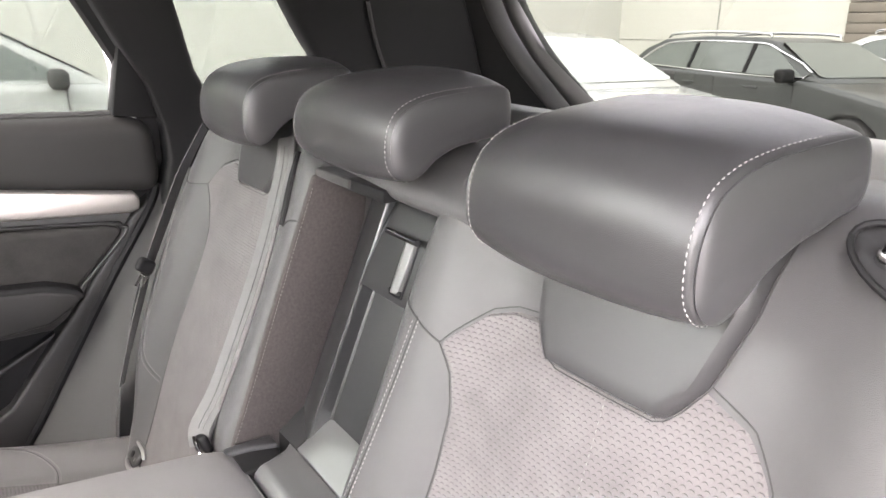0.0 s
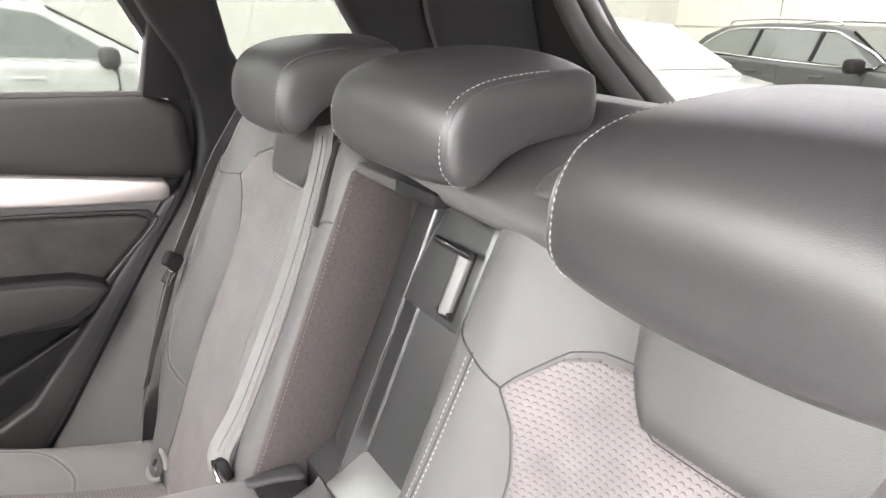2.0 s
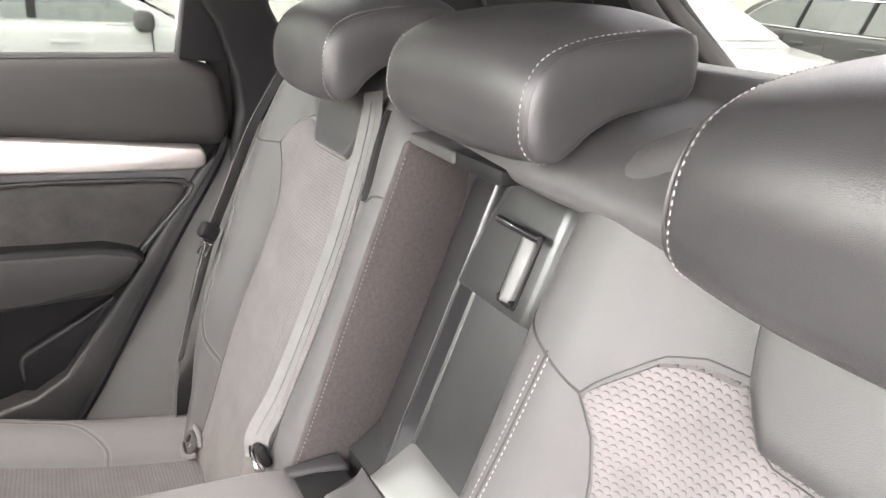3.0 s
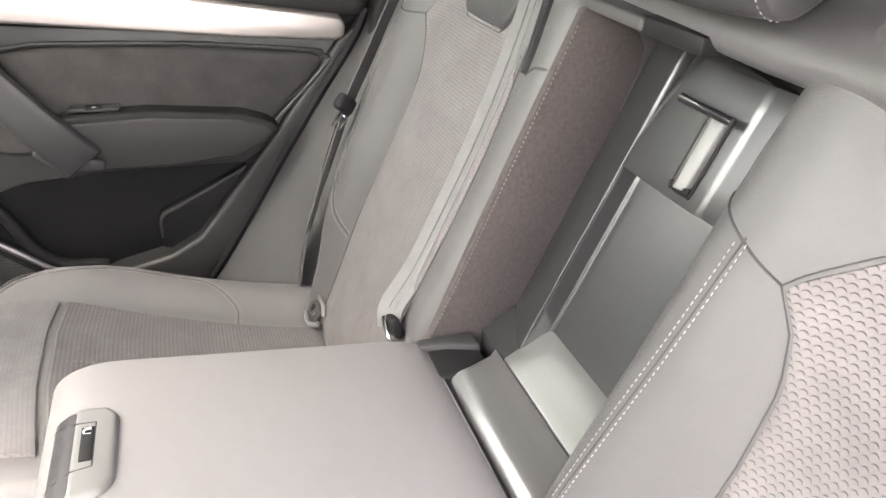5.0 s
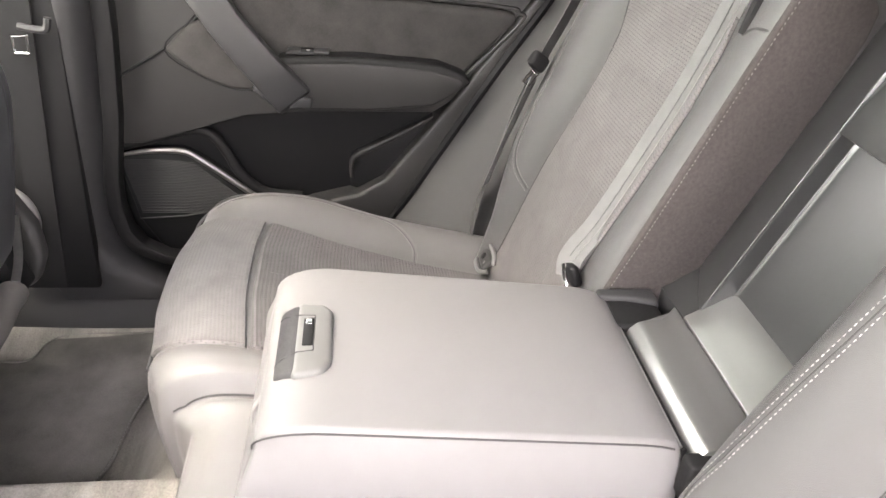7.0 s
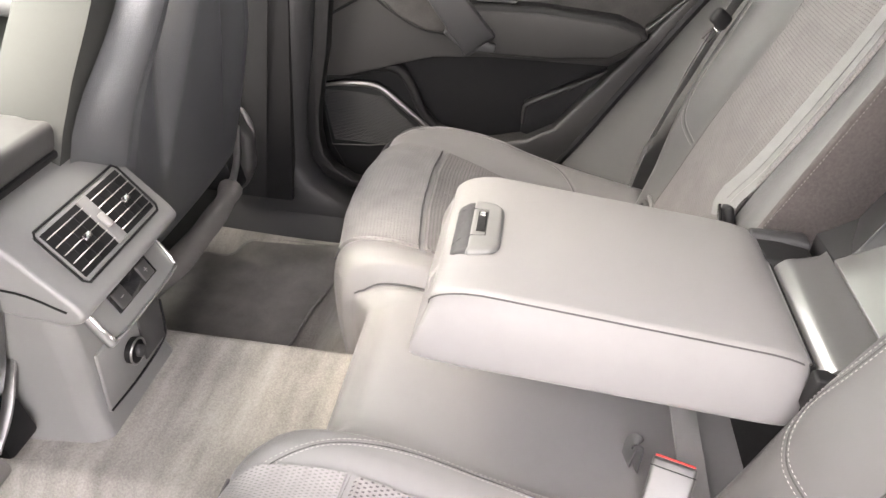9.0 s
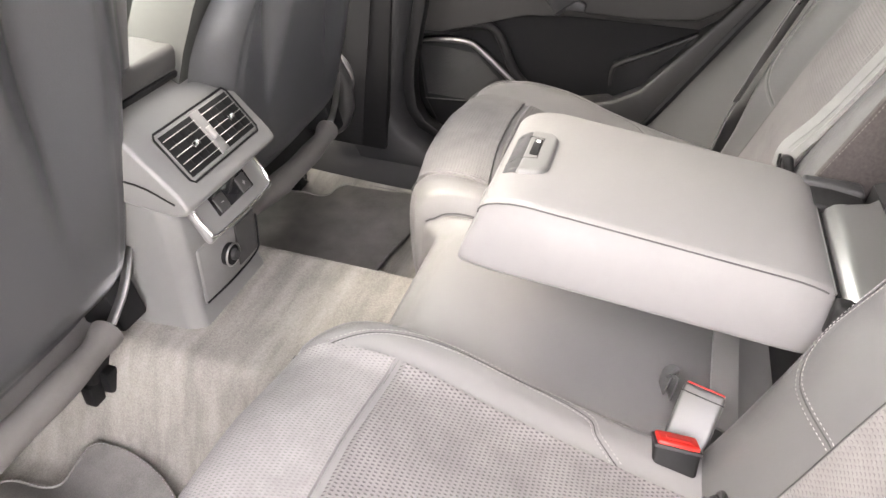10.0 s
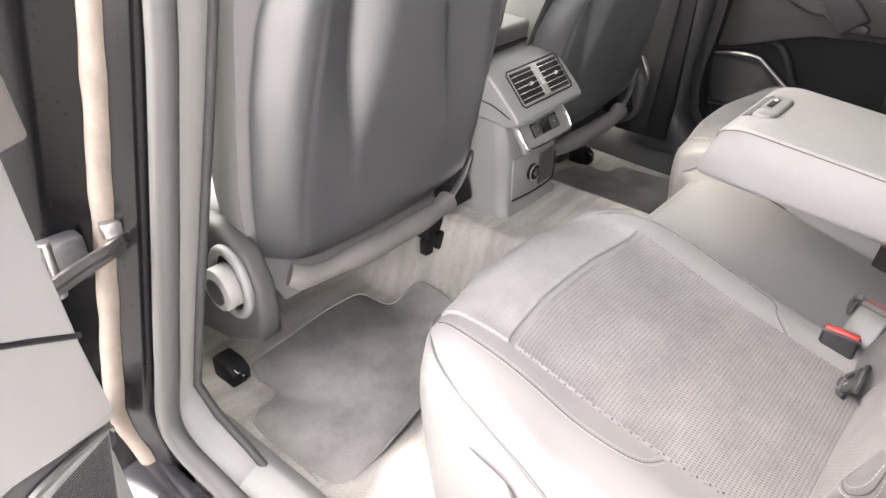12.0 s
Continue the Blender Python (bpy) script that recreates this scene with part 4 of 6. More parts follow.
    part("hinge_rim", tube([(-0.105, 0.1695, 0.9125), (0.104, 0.1695, 0.9125)], 0.0014, 8), STEEL, arm)
    part("hinge_arm", box((0.0, 0.15, 0.80), (0.20, 0.03, 0.16), 0.006), PLASTIC_DARK, arm)
    return arm


armrest()


# load-through hatch behind the armrest
def tray_y(z):
    return 0.062 - (z - 0.955) * 0.40


def hatch():
    h = thing("load_through_hatch", (0, 0.05, 0.90), "satin black plastic load-through hatch behind the armrest", "hatch")
    # curved shelf at the foot, in two pieces with a joint between them
    fore = [(0.166, 0.872), (0.1645, 0.900), (0.161, 0.913), (0.154, 0.9205), (0.146, 0.9225), (0.128, 0.922), (0.116, 0.9235), (0.1074, 0.9256), (0.1074, 0.87)]
    left = [0.050, 0.050, 0.050, 0.050, 0.050, 0.053, 0.062, 0.070, 0.070]
    part("shelf", bevel_all(loft([[(x if x < 0 else e, y, z) for (y, z), e in zip(fore, left)] for x in (-0.118, 1)]), 0.002, 2), SHELF_SHEEN, h)
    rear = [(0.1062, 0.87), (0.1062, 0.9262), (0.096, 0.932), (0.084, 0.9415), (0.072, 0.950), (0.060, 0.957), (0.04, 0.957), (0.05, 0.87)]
    part("shelf", bevel_all(loft([[(x, y, z) for y, z in rear] for x in (-0.118, -0.06, 0.02, 0.051)]), 0.001, 2), SHELF_SHEEN, h)
    # The steeper side keeps the darker tray tone as its shade.
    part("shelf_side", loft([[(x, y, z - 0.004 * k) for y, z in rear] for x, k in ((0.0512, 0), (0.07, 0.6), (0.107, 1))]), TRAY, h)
    block = part("corner_block", prism([(0.056, 0.118), (0.106, 0.118), (0.106, 0.174), (0.050, 0.174), (0.050, 0.140)], "z", 0.87, 0.9165, 0.005, 4), PLASTIC_DARK, h, "black moulded hinge cover")
    part("block_rim", prism([(0.080, 0.118), (0.107, 0.118), (0.107, 0.180), (0.092, 0.180), (0.090, 0.150)], "z", 0.90, 0.9225, 0.004, 3), PLASTIC, block)
    part("end_cap", prism([(-0.130, 0.130), (-0.112, 0.130), (-0.112, 0.172), (-0.130, 0.172)], "z", 0.875, 0.916, 0.004, 3), PLASTIC_DARK, h)
    # sheet with a raised ridge along its far side and the slope that falls away behind it
    cols = [(-0.135, 0.0), (0.041, 0.0), (0.0455, 0.002), (0.0470, 0.0195), (0.0490, 0.0225), (0.0525, 0.0218), (0.075, 0.0155), (0.1075, 0.005)]
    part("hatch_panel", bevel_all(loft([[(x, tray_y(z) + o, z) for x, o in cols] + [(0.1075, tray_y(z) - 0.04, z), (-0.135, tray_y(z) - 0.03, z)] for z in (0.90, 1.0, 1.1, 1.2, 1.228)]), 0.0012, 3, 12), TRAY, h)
    part("ridge_lip", tube([(0.0488, tray_y(z) + 0.0216, z) for z in (0.944, 1.05, 1.12, 1.17)], lambda t: 0.0016 - 0.001 * t, 10), TRAY, h)
    part("ridge_lip", tube([(0.0440, tray_y(z) + 0.0006, z) for z in (0.955, 1.03, 1.108)], 0.0013, 10), TRAY, h)
    # raised latch field with a chamfer that widens upwards
    up = lambda z, o: tray_y(z) + o
    field = []
    for z, c, o in ((1.124, 0.045, 0.0225), (1.15, 0.042, 0.021), (1.18, 0.036, 0.017), (1.205, 0.028, 0.012), (1.224, 0.020, 0.007), (1.232, 0.017, 0.004)):
        field.append([(x, up(z, q), z) for x, q in ((0.0488, -0.004), (0.0488, o), (c, 0.0245), (-0.010, 0.0245), (-0.056, 0.0245), (-0.062, 0.0225), (-0.130, 0.0215), (-0.130, -0.004))])
    field[0] = [(x, y - (0.006 if q < 0.01 else 0), z - 0.017 * (1 - min(1, max(0, q) / 0.0225))) for (x, y, z), q in zip(field[0], (-0.004, 0.0225, 0.0245, 0.0245, 0.0245, 0.0225, 0.0225, -0.004))]
    field[-1] = [(x, y, z - (0.008 if -0.06 < x < -0.05 else 0.024 if x < -0.06 else 0.006 if x > 0.03 else 0)) for x, y, z in field[-1]]
    part("latch_field", bevel_all(loft(field), 0.0018, 2, 14), TRAY, h)
    tab = [[(-0.031 + x, up(z, 0.0245 + q), z) for x, q in ((-w, 0), (-w + 0.002, 0.005), (0.002, 0.008), (w - 0.001, 0.004), (w, 0))] for z, w in ((1.136, 0.0080), (1.140, 0.0100), (1.165, 0.0105), (1.192, 0.0105))]
    part("pull_tab", bevel_all(loft(tab), 0.001, 2), LATCH, h, "pale satin pull tab")
    part("tab_frame", tube(curve([(-0.0435, up(1.195, 0.0255), 1.195), (-0.0435, up(1.138, 0.0255), 1.138), (-0.040, up(1.1325, 0.0255), 1.1325), (-0.022, up(1.1325, 0.0255), 1.1325), (-0.0188, up(1.138, 0.0255), 1.138), (-0.0188, up(1.195, 0.0255), 1.195)], 5), 0.0012, 6), PLASTIC_DARK, h)
    part("tab_foot", box((-0.031, up(1.1365, 0.0265), 1.1365), (0.024, 0.005, 0.005), 0.001), PLASTIC_DARK, h)
    part("latch_bar", tube([(0.0085, up(1.195, 0.036), 1.1965), (0.005, up(1.195, 0.0365), 1.1965), (-0.048, up(1.195, 0.0365), 1.196), (-0.053, up(1.195, 0.036), 1.196)], 0.0038, 10), GLOSS, h, "gloss black latch bar")
    part("latch_bar_rim", tube([(0.008, up(1.196, 0.0395), 1.1985), (-0.016, up(1.196, 0.0402), 1.1985)], 0.0010, 6), CHROME, h)
    return h


hatch()


def bridge():
    b = thing("middle_backrest_bridge", (-0.02, -0.03, 1.22), "grey leather bridge carrying the middle headrest", "seat bridge")
    rings = []
    for x in span(-0.30, 0.108, 12):
        prof = [(0.030, 1.246), (0.040, 1.254), (0.038, 1.268), (0.015, 1.287), (-0.03, 1.306), (-0.085, 1.318), (-0.105, 1.335), (-0.15, 1.335), (-0.15, 1.232), (0.0, 1.236)]
        rings.append([(x, y - 0.02 * smoothstep(-0.1, 0.1, x), z) for y, z in prof])
    part("bridge_cover", bevel_all(loft(rings), 0.006, 2), LEATHER, b)
    part("cavity", box((-0.006, 0.012, 1.2490), (0.082, 0.056, 0.014), 0.003), PLASTIC_DARK, b, "black cavity under the bridge")
    part("bridge_lip", box((0.066, 0.030, 1.2505), (0.084, 0.026, 0.011), 0.003, 3, pose(0, 0, 0, 0, -1, 0)), FILLER, b, "grey plastic lip")
    return b


bridge()


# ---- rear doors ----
# Pale copy of the door plastics, with daylight on the open door painted in.
LIT_LINING = surface("daylit_door_lining", (0.155, 0.153, 0.149), 0.5, var=0.08, bump=0.25, bscale=1400, spec=0.3)


def rear_door(s):
    label = "closed rear door with suede insert, silver inlay and loudspeaker" if s > 0 else "open rear door swung outwards beside the seat"
    d = thing("rear_door", (s * 0.86, 0.93, 0.53), label, "car door", "rear doors")
    # Closed door keeps the dark plastics; the open one takes the daylit copy.
    lower, mid = (PLASTIC_DARK, PLASTIC_DOOR) if s > 0 else (LIT_LINING, LIT_LINING)
    outline = [(0.072, 1.25), (0.070, 1.18), (0.101, 1.089), (0.18, 0.961), (0.275, 0.80), (0.345, 0.685), (0.40, 0.605), (0.47, 0.560), (0.60, 0.540), (0.80, 0.535), (0.862, 0.556), (0.884, 0.62), (0.880, 0.70), (0.866, 0.80), (0.852, 0.90), (0.842, 1.06), (0.835, 1.25)]
    part("door_shell", prism(outline, "x", s * 0.80, s * 0.885, 0.012, 3), PAINT_JAMB, d, "black painted door shell")
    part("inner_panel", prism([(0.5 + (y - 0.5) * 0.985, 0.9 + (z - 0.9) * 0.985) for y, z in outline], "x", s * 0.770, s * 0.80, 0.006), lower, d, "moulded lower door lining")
    # upper trim with a rolled top
    top = [(0.080, 1.118), (0.078, 1.17), (0.084, 1.248), (0.14, 1.262), (0.50, 1.264), (0.832, 1.262), (0.838, 1.17), (0.40, 1.150), (0.25, 1.132)]
    part("upper_trim", prism(top, "x", s * 0.702, s * 0.79, 0.030, 6), DOOR_TOP, d, "dark grey soft upper trim")
    inlay = [(0.124, 1.093), (0.122, 1.112), (0.130, 1.125), (0.25, 1.139), (0.38, 1.153), (0.60, 1.168), (0.835, 1.175), (0.84, 1.120), (0.65, 1.116), (0.45, 1.104), (0.30, 1.094), (0.140, 1.088)]
    part("silver_inlay", prism(inlay, "x", s * 0.694, s * 0.74, 0.006, 4), SILVER, d, "brushed silver inlay")
    frame = [(0.101, 1.085), (0.112, 1.078), (0.136, 1.083), (0.45, 1.098), (0.838, 1.112), (0.848, 0.90), (0.858, 0.802), (0.799, 0.806), (0.731, 0.827), (0.622, 0.862), (0.511, 0.872), (0.29, 0.876), (0.262, 0.895), (0.242, 0.912), (0.196, 0.955)]
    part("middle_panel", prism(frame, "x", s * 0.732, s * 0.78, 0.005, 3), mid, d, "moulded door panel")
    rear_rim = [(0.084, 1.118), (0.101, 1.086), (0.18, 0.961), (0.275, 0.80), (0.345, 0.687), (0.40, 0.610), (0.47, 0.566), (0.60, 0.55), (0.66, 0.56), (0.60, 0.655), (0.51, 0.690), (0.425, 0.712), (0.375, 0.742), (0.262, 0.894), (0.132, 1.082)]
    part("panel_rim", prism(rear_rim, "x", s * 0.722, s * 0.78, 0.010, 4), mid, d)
    suede = [(0.640, 1.060), (0.60, 1.070), (0.552, 1.075), (0.36, 1.074), (0.18, 1.063), (0.160, 1.057), (0.157, 1.045), (0.244, 0.952), (0.434, 0.972), (0.561, 0.972)]
    part("suede_insert", prism(suede, "x", s * 0.718, s * 0.74, 0.006, 3), SUEDE_DOOR, d, "dark mottled suede insert")
    part("insert_rim", tube(curve([(s * 0.7215, y, z) for y, z in [(0.645, 1.066), (0.60, 1.0755), (0.552, 1.080), (0.36, 1.079), (0.18, 1.068), (0.155, 1.060), (0.151, 1.043), (0.238, 0.948)]], 6), 0.0035, 8), PLASTIC_DOOR, d)
    suede2 = [(0.742, 0.977), (0.70, 1.020), (0.668, 1.030), (0.590, 0.918), (0.612, 0.912), (0.640, 0.914), (0.690, 0.935)]
    part("suede_insert", prism(suede2, "x", s * 0.720, s * 0.74, 0.006, 3), SUEDE_DOOR, d, "dark mottled suede insert")
    part("insert_groove", tube(curve([(s * 0.7212, y, z) for y, z in suede2], 4, closed=True), 0.0013, 6, closed=True), PLASTIC_DARK, d)
    part("panel_joint", tube(curve([(s * 0.7318, y, z) for y, z in ((0.850, 0.908), (0.80, 0.94), (0.745, 0.975), (0.70, 1.012), (0.67, 1.05))], 5), 0.0030, 6), PLASTIC_DARK, d)
    # armrest with its cap
    arm = [(0.560, 0.972), (0.43, 0.978), (0.30, 0.970), (0.252, 0.958), (0.240, 0.948), (0.250, 0.932), (0.295, 0.904), (0.40, 0.893), (0.51, 0.892), (0.56, 0.90)]
    part("armrest", prism(arm, "x", s * 0.682, s * 0.74, 0.017, 4), ARM_PLASTIC, d, "grey padded door armrest")
    cap = [(0.556, 0.980), (0.43, 0.986), (0.29, 0.977), (0.246, 0.962), (0.232, 0.947), (0.242, 0.938), (0.27, 0.950), (0.43, 0.966), (0.556, 0.963)]
    part("armrest_cap", prism(cap, "x", s * 0.684, s * 0.742, 0.006, 3), PLASTIC_DARK, d, "black armrest cap")
    sw = part("window_switch", prism([(0.545, 0.9835), (0.475, 0.9845), (0.470, 0.990), (0.54, 0.990)], "x", s * 0.694, s * 0.722, 0.002), PLASTIC, d)
    part("switch_lever", box((s * 0.700, 0.508, 0.9905), (0.012, 0.022, 0.006), 0.002), PLASTIC_DARK, sw)
    part("switch_symbol", box((s * 0.6938, 0.506, 0.9925), (0.002, 0.006, 0.0025), 0.0005), PILLAR, sw)
    # pull handle
    rings = []
    for y, z, x, hw, hh in ((0.690, 1.115, 0.712, 0.030, 0.022), (0.668, 1.085, 0.690, 0.029, 0.018), (0.630, 1.035, 0.668, 0.028, 0.016), (0.585, 0.980, 0.664, 0.029, 0.016), (0.545, 0.932, 0.668, 0.031, 0.018), (0.532, 0.912, 0.678, 0.033, 0.018), (0.528, 0.902, 0.70, 0.033, 0.016)):
        across, out = Vector((0, 0.78, -0.62)), Vector((s, 0, 0))
        c = Vector((s * x, y, z))
        rings.append([c + across * math.copysign(hw * abs(math.cos(a)) ** 0.35, math.cos(a)) + out * math.copysign(0.75 * hh * abs(math.sin(a)) ** 0.35, math.sin(a)) for a in (2 * math.pi * (k + 0.5) / 16 for k in range(16))])
    part("pull_handle", loft(rings), PLASTIC, d, "dark grey diagonal pull handle", sharp=32)
    part("handle_foot", prism([(0.502, 0.898), (0.500, 0.914), (0.535, 0.925), (0.592, 0.938), (0.60, 0.928), (0.562, 0.897)], "x", s * 0.672, s * 0.735, 0.005, 3), PLASTIC, d)
    # storage pocket with its ledge
    ledge = [(0.437, 0.779), (0.420, 0.789), (0.285, 0.862), (0.270, 0.872), (0.262, 0.880), (0.320, 0.80), (0.372, 0.742), (0.425, 0.712), (0.438, 0.716)]
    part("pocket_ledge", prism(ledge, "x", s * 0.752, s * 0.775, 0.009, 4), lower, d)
    # Tube of lighter plastic along the ledge, standing in for its soft highlight.
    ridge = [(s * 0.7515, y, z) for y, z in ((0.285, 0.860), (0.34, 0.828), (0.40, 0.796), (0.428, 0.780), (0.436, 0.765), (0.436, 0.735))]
    part("pocket_highlight", tube(curve(ridge, 6), lambda t: 0.007 - 0.004 * abs(2 * t - 1), 8), DOOR_TOP, d)
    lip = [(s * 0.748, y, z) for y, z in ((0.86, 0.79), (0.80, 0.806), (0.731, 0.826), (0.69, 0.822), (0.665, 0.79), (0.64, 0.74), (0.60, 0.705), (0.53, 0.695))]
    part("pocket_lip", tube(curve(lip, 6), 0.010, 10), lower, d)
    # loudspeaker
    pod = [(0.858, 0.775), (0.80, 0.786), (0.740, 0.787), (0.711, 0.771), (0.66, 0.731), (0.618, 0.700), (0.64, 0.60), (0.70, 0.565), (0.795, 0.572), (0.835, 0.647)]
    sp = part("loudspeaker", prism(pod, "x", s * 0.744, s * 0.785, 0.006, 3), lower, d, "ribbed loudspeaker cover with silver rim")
    part("speaker_rim", tube(curve([(s * 0.742, y, z) for y, z in ((0.8575, 0.768), (0.852, 0.776), (0.80, 0.786), (0.742, 0.787), (0.712, 0.772), (0.66, 0.732), (0.612, 0.694))], 6), lambda t: 0.0022 + 0.0038 * smoothstep(0.1, 0.45, t), 8), SPEAKER_RIM, sp, "satin silver rim")
    for i in range(34):
        t = i / 33
        z0 = 0.768 - 0.108 * t
        y0 = 0.849 - 0.022 * t
        y1 = max(lerp_table([(0.655, 0.66), (0.70, 0.645), (0.768, 0.722)], z0), 0.64)
        part("speaker_slat", tube([(s * 0.742, y0, z0), (s * 0.7412, (y0 + y1) / 2, z0 + 0.001), (s * 0.742, y1, z0 - 0.004)], 0.0009, 6), PLASTIC, sp)
    part("speaker_joint", tube([(s * 0.742, 0.834, 0.647), (s * 0.741, 0.75, 0.654), (s * 0.742, 0.655, 0.672)], 0.0014, 6), FILLER, sp)
    # window
    gl = [(0.150, 1.25), (0.145, 1.34), (0.165, 1.42), (0.27, 1.60), (0.78, 1.61), (0.835, 1.25)]
    g = part("window_pane", prism(gl, "x", s * 0.752, s * 0.756, 0.0, 1, tumble), GLASS_DARK, d, "raised side window tinted to dim the view outside")
    g.visible_shadow = False
    tri = [(0.070, 1.254), (0.150, 1.262), (0.136, 1.384), (0.098, 1.330)]
    part("window_corner", prism(tri, "x", s * 0.715, s * 0.765, 0.004, 2, tumble), GLOSS if s < 0 else PLASTIC_DARK, d, "black window corner cover")
    part("window_frame", tube(curve([tumble([s * 0.755, y, z]) for y, z in ((0.10, 1.32), (0.145, 1.40), (0.20, 1.49), (0.28, 1.605), (0.50, 1.615), (0.79, 1.615))], 5), 0.020, 8), PLASTIC_DARK, d)
    part("window_frame", prism([(0.79, 1.25), (0.84, 1.25), (0.78, 1.63), (0.73, 1.63)], "x", s * 0.735, s * 0.77, 0.006, 2, tumble), PLASTIC_DARK, d)
    part("sill_seal", tube([(s * 0.738, 0.12, 1.263), (s * 0.738, 0.5, 1.266), (s * 0.738, 0.83, 1.264)], 0.007, 8), RUBBER, d)
    return d


far_door = rear_door(1)
near_door = rear_door(-1)
hinge = Matrix.Translation((-0.855, 0.975, 0)) @ Matrix.Rotation(radians(-66), 4, "Z") @ Matrix.Translation((0.885, -0.97, 0))
near_door.matrix_basis = hinge @ near_door.matrix_basis


def door_jamb():
    j = thing("door_jamb", (-0.86, 1.0, 0.4), "black painted door jamb with beige sealer and steel check strap", "door jamb", kind="structure")
    rings = []
    for z in span(0.34, 1.5, 12):
        lean = -0.11 * (z - 0.9) + 0.10 * (1 - smoothstep(0.34, 0.6, z)) * -1
        dx = max(0, z - SILL) * 0.34 + jamb_lean(z)
        rings.append([(-x + dx, y + lean, z) for x, y in ((0.765, 0.905), (0.80, 0.915), (0.822, 0.975), (0.875, 0.990), (0.905, 1.02), (0.905, 1.12), (0.765, 1.12))])
    part("jamb_panel", bevel_all(loft(rings), 0.005, 2), PAINT_JAMB, j)
    bead = [(-0.815 + jamb_lean(z), 0.966 - 0.11 * (z - 0.9) - 0.10 * (1 - smoothstep(0.34, 0.6, z)) + 0.001 * math.sin(z * 37) * math.sin(z * 11), z) for z in span(0.36, 1.3, 70)]
    part("sealer_bead", tube(bead, lambda t: 0.0165 + 0.0010 * math.sin(t * 31) * math.sin(t * 13) + 0.0005 * math.sin(t * 83), 16), SEALER, j, "beige body sealer")
    st = [(-0.735, 0.962, 0.886), (-0.765, 0.950, 0.892), (-0.783, 0.940, 0.892), (-0.810, 0.926, 0.894), (-0.845, 0.907, 0.900), (-0.884, 0.885, 0.905), (-0.92, 0.866, 0.909)]
    arm = part("check_strap", strap(curve(st, 5), (0.1, 0.2, 1), 0.020, 0.006), STEEL, j, "bare steel door check strap")
    part("strap_groove", strap([Vector(p) + Vector((-0.001, -0.004, 0)) for p in curve(st[2:], 5)], (0.1, 0.2, 1), 0.006, 0.002), DARK_STEEL, arm)
    part("strap_bracket", box((-0.757, 0.955, 0.893), (0.036, 0.014, 0.052), 0.006, 3), STEEL, j, "bare steel bracket")
    part("strap_roller", cyl((-0.772, 0.944, 0.872), (0.3, 0.2, 1), 0.008, 0.020, 16, 0.002), CHROME, j)
    part("strap_cover", bevel_all(loft([[(x, y, z) for x, y in ((-0.80, 0.955), (-0.80, 0.938), (-0.765 - d, 0.938), (-0.765 - d, 0.955))] for z, d in ((0.902, 0.0), (0.914, 0.004), (0.922, 0.016))]), 0.004, 2), STEEL, j)
    for z in (0.62, 0.88):
        dx = jamb_lean(z)
        part("hinge_leaf", box((-0.865 + dx, 0.975, z), (0.05, 0.03, 0.06), 0.006), DARK_STEEL, j)
        part("hinge_pin", cyl((-0.885 + dx, 0.965, z), (0, 0, 1), 0.009, 0.075), STEEL, j)
    part("striker_cover", box((-0.865, 0.985, 0.46), (0.055, 0.02, 0.05), 0.006), GLOSS, j)
    return j


door_jamb()


# panel between seat and closed door, with its belt
def side_filler(s):
    a = curve([(s * 0.735, 0.075, 1.13), (s * 0.728, 0.100, 1.08), (s * 0.728, 0.175, 0.961), (s * 0.728, 0.270, 0.80), (s * 0.730, 0.335, 0.69), (s * 0.735, 0.41, 0.58)], 6)
    b = curve([(s * 0.60, -0.02, 1.20), (s * 0.60, 0.0, 1.12), (s * 0.598, 0.055, 0.98), (s * 0.590, 0.13, 0.80), (s * 0.588, 0.20, 0.69), (s * 0.59, 0.30, 0.56)], 6)
    n = len(a) - 1
    def fn(u, v):
        p = a[round(v * n)].lerp(b[round(v * n)], u)
        return p + Vector((0, 0.016 * math.sin(math.pi * u), 0))
    ob = part("side_filler", grid(fn, span(0, 1, 10), span(0, 1, n)), FILLER, sharp=80)
    tagged(ob, "grey side panel between rear seat and door opening", "trim", kind="structure")
    part("filler_edge", tube([p + Vector((0, 0.006, 0)) for p in a], 0.010, 8), PLASTIC_DARK, ob)


side_filler(1)
side_filler(-1)


def far_belt():
    b = thing("seat_belt", (0.58, 0.15, 0.70), "black outer seat belt hanging beside the backrest", "seat belt", "rear seat belts")
    pts = curve([(0.635, 0.012, 1.245), (0.622, 0.062, 1.17), (0.600, 0.110, 1.08), (0.585, 0.142, 1.02), (0.590, 0.165, 0.95), (0.598, 0.192, 0.85), (0.604, 0.214, 0.76), (0.602, 0.226, 0.68)], 6)
    def twist(t):
        k = smoothstep(0.55, 0.92, t)
        return (0.78 + 0.22 * k, -0.62 + 0.54 * k, 0)
    part("webbing", strap(pts, twist, 0.042), WEB_MID, b)
    part("webbing", strap([p + Vector((-0.012, 0.004, 0)) for p in pts[18:34]], (0.8, -0.6, 0), 0.022), WEB_GREY, b)
    part("tongue", box((0.566, 0.152, 1.024), (0.016, 0.034, 0.026), 0.007, 3, pose(0, 0, 0, 35, 0, 20)), PLASTIC_DARK, b, "black belt tongue")
    part("tongue_plate", tube([(0.562, 0.160, 1.012), (0.572, 0.170, 0.990), (0.566, 0.160, 0.986), (0.556, 0.152, 1.006)], 0.0022, 6, closed=True), CHROME, b, "bright steel tongue loop")
    return b


far_belt()


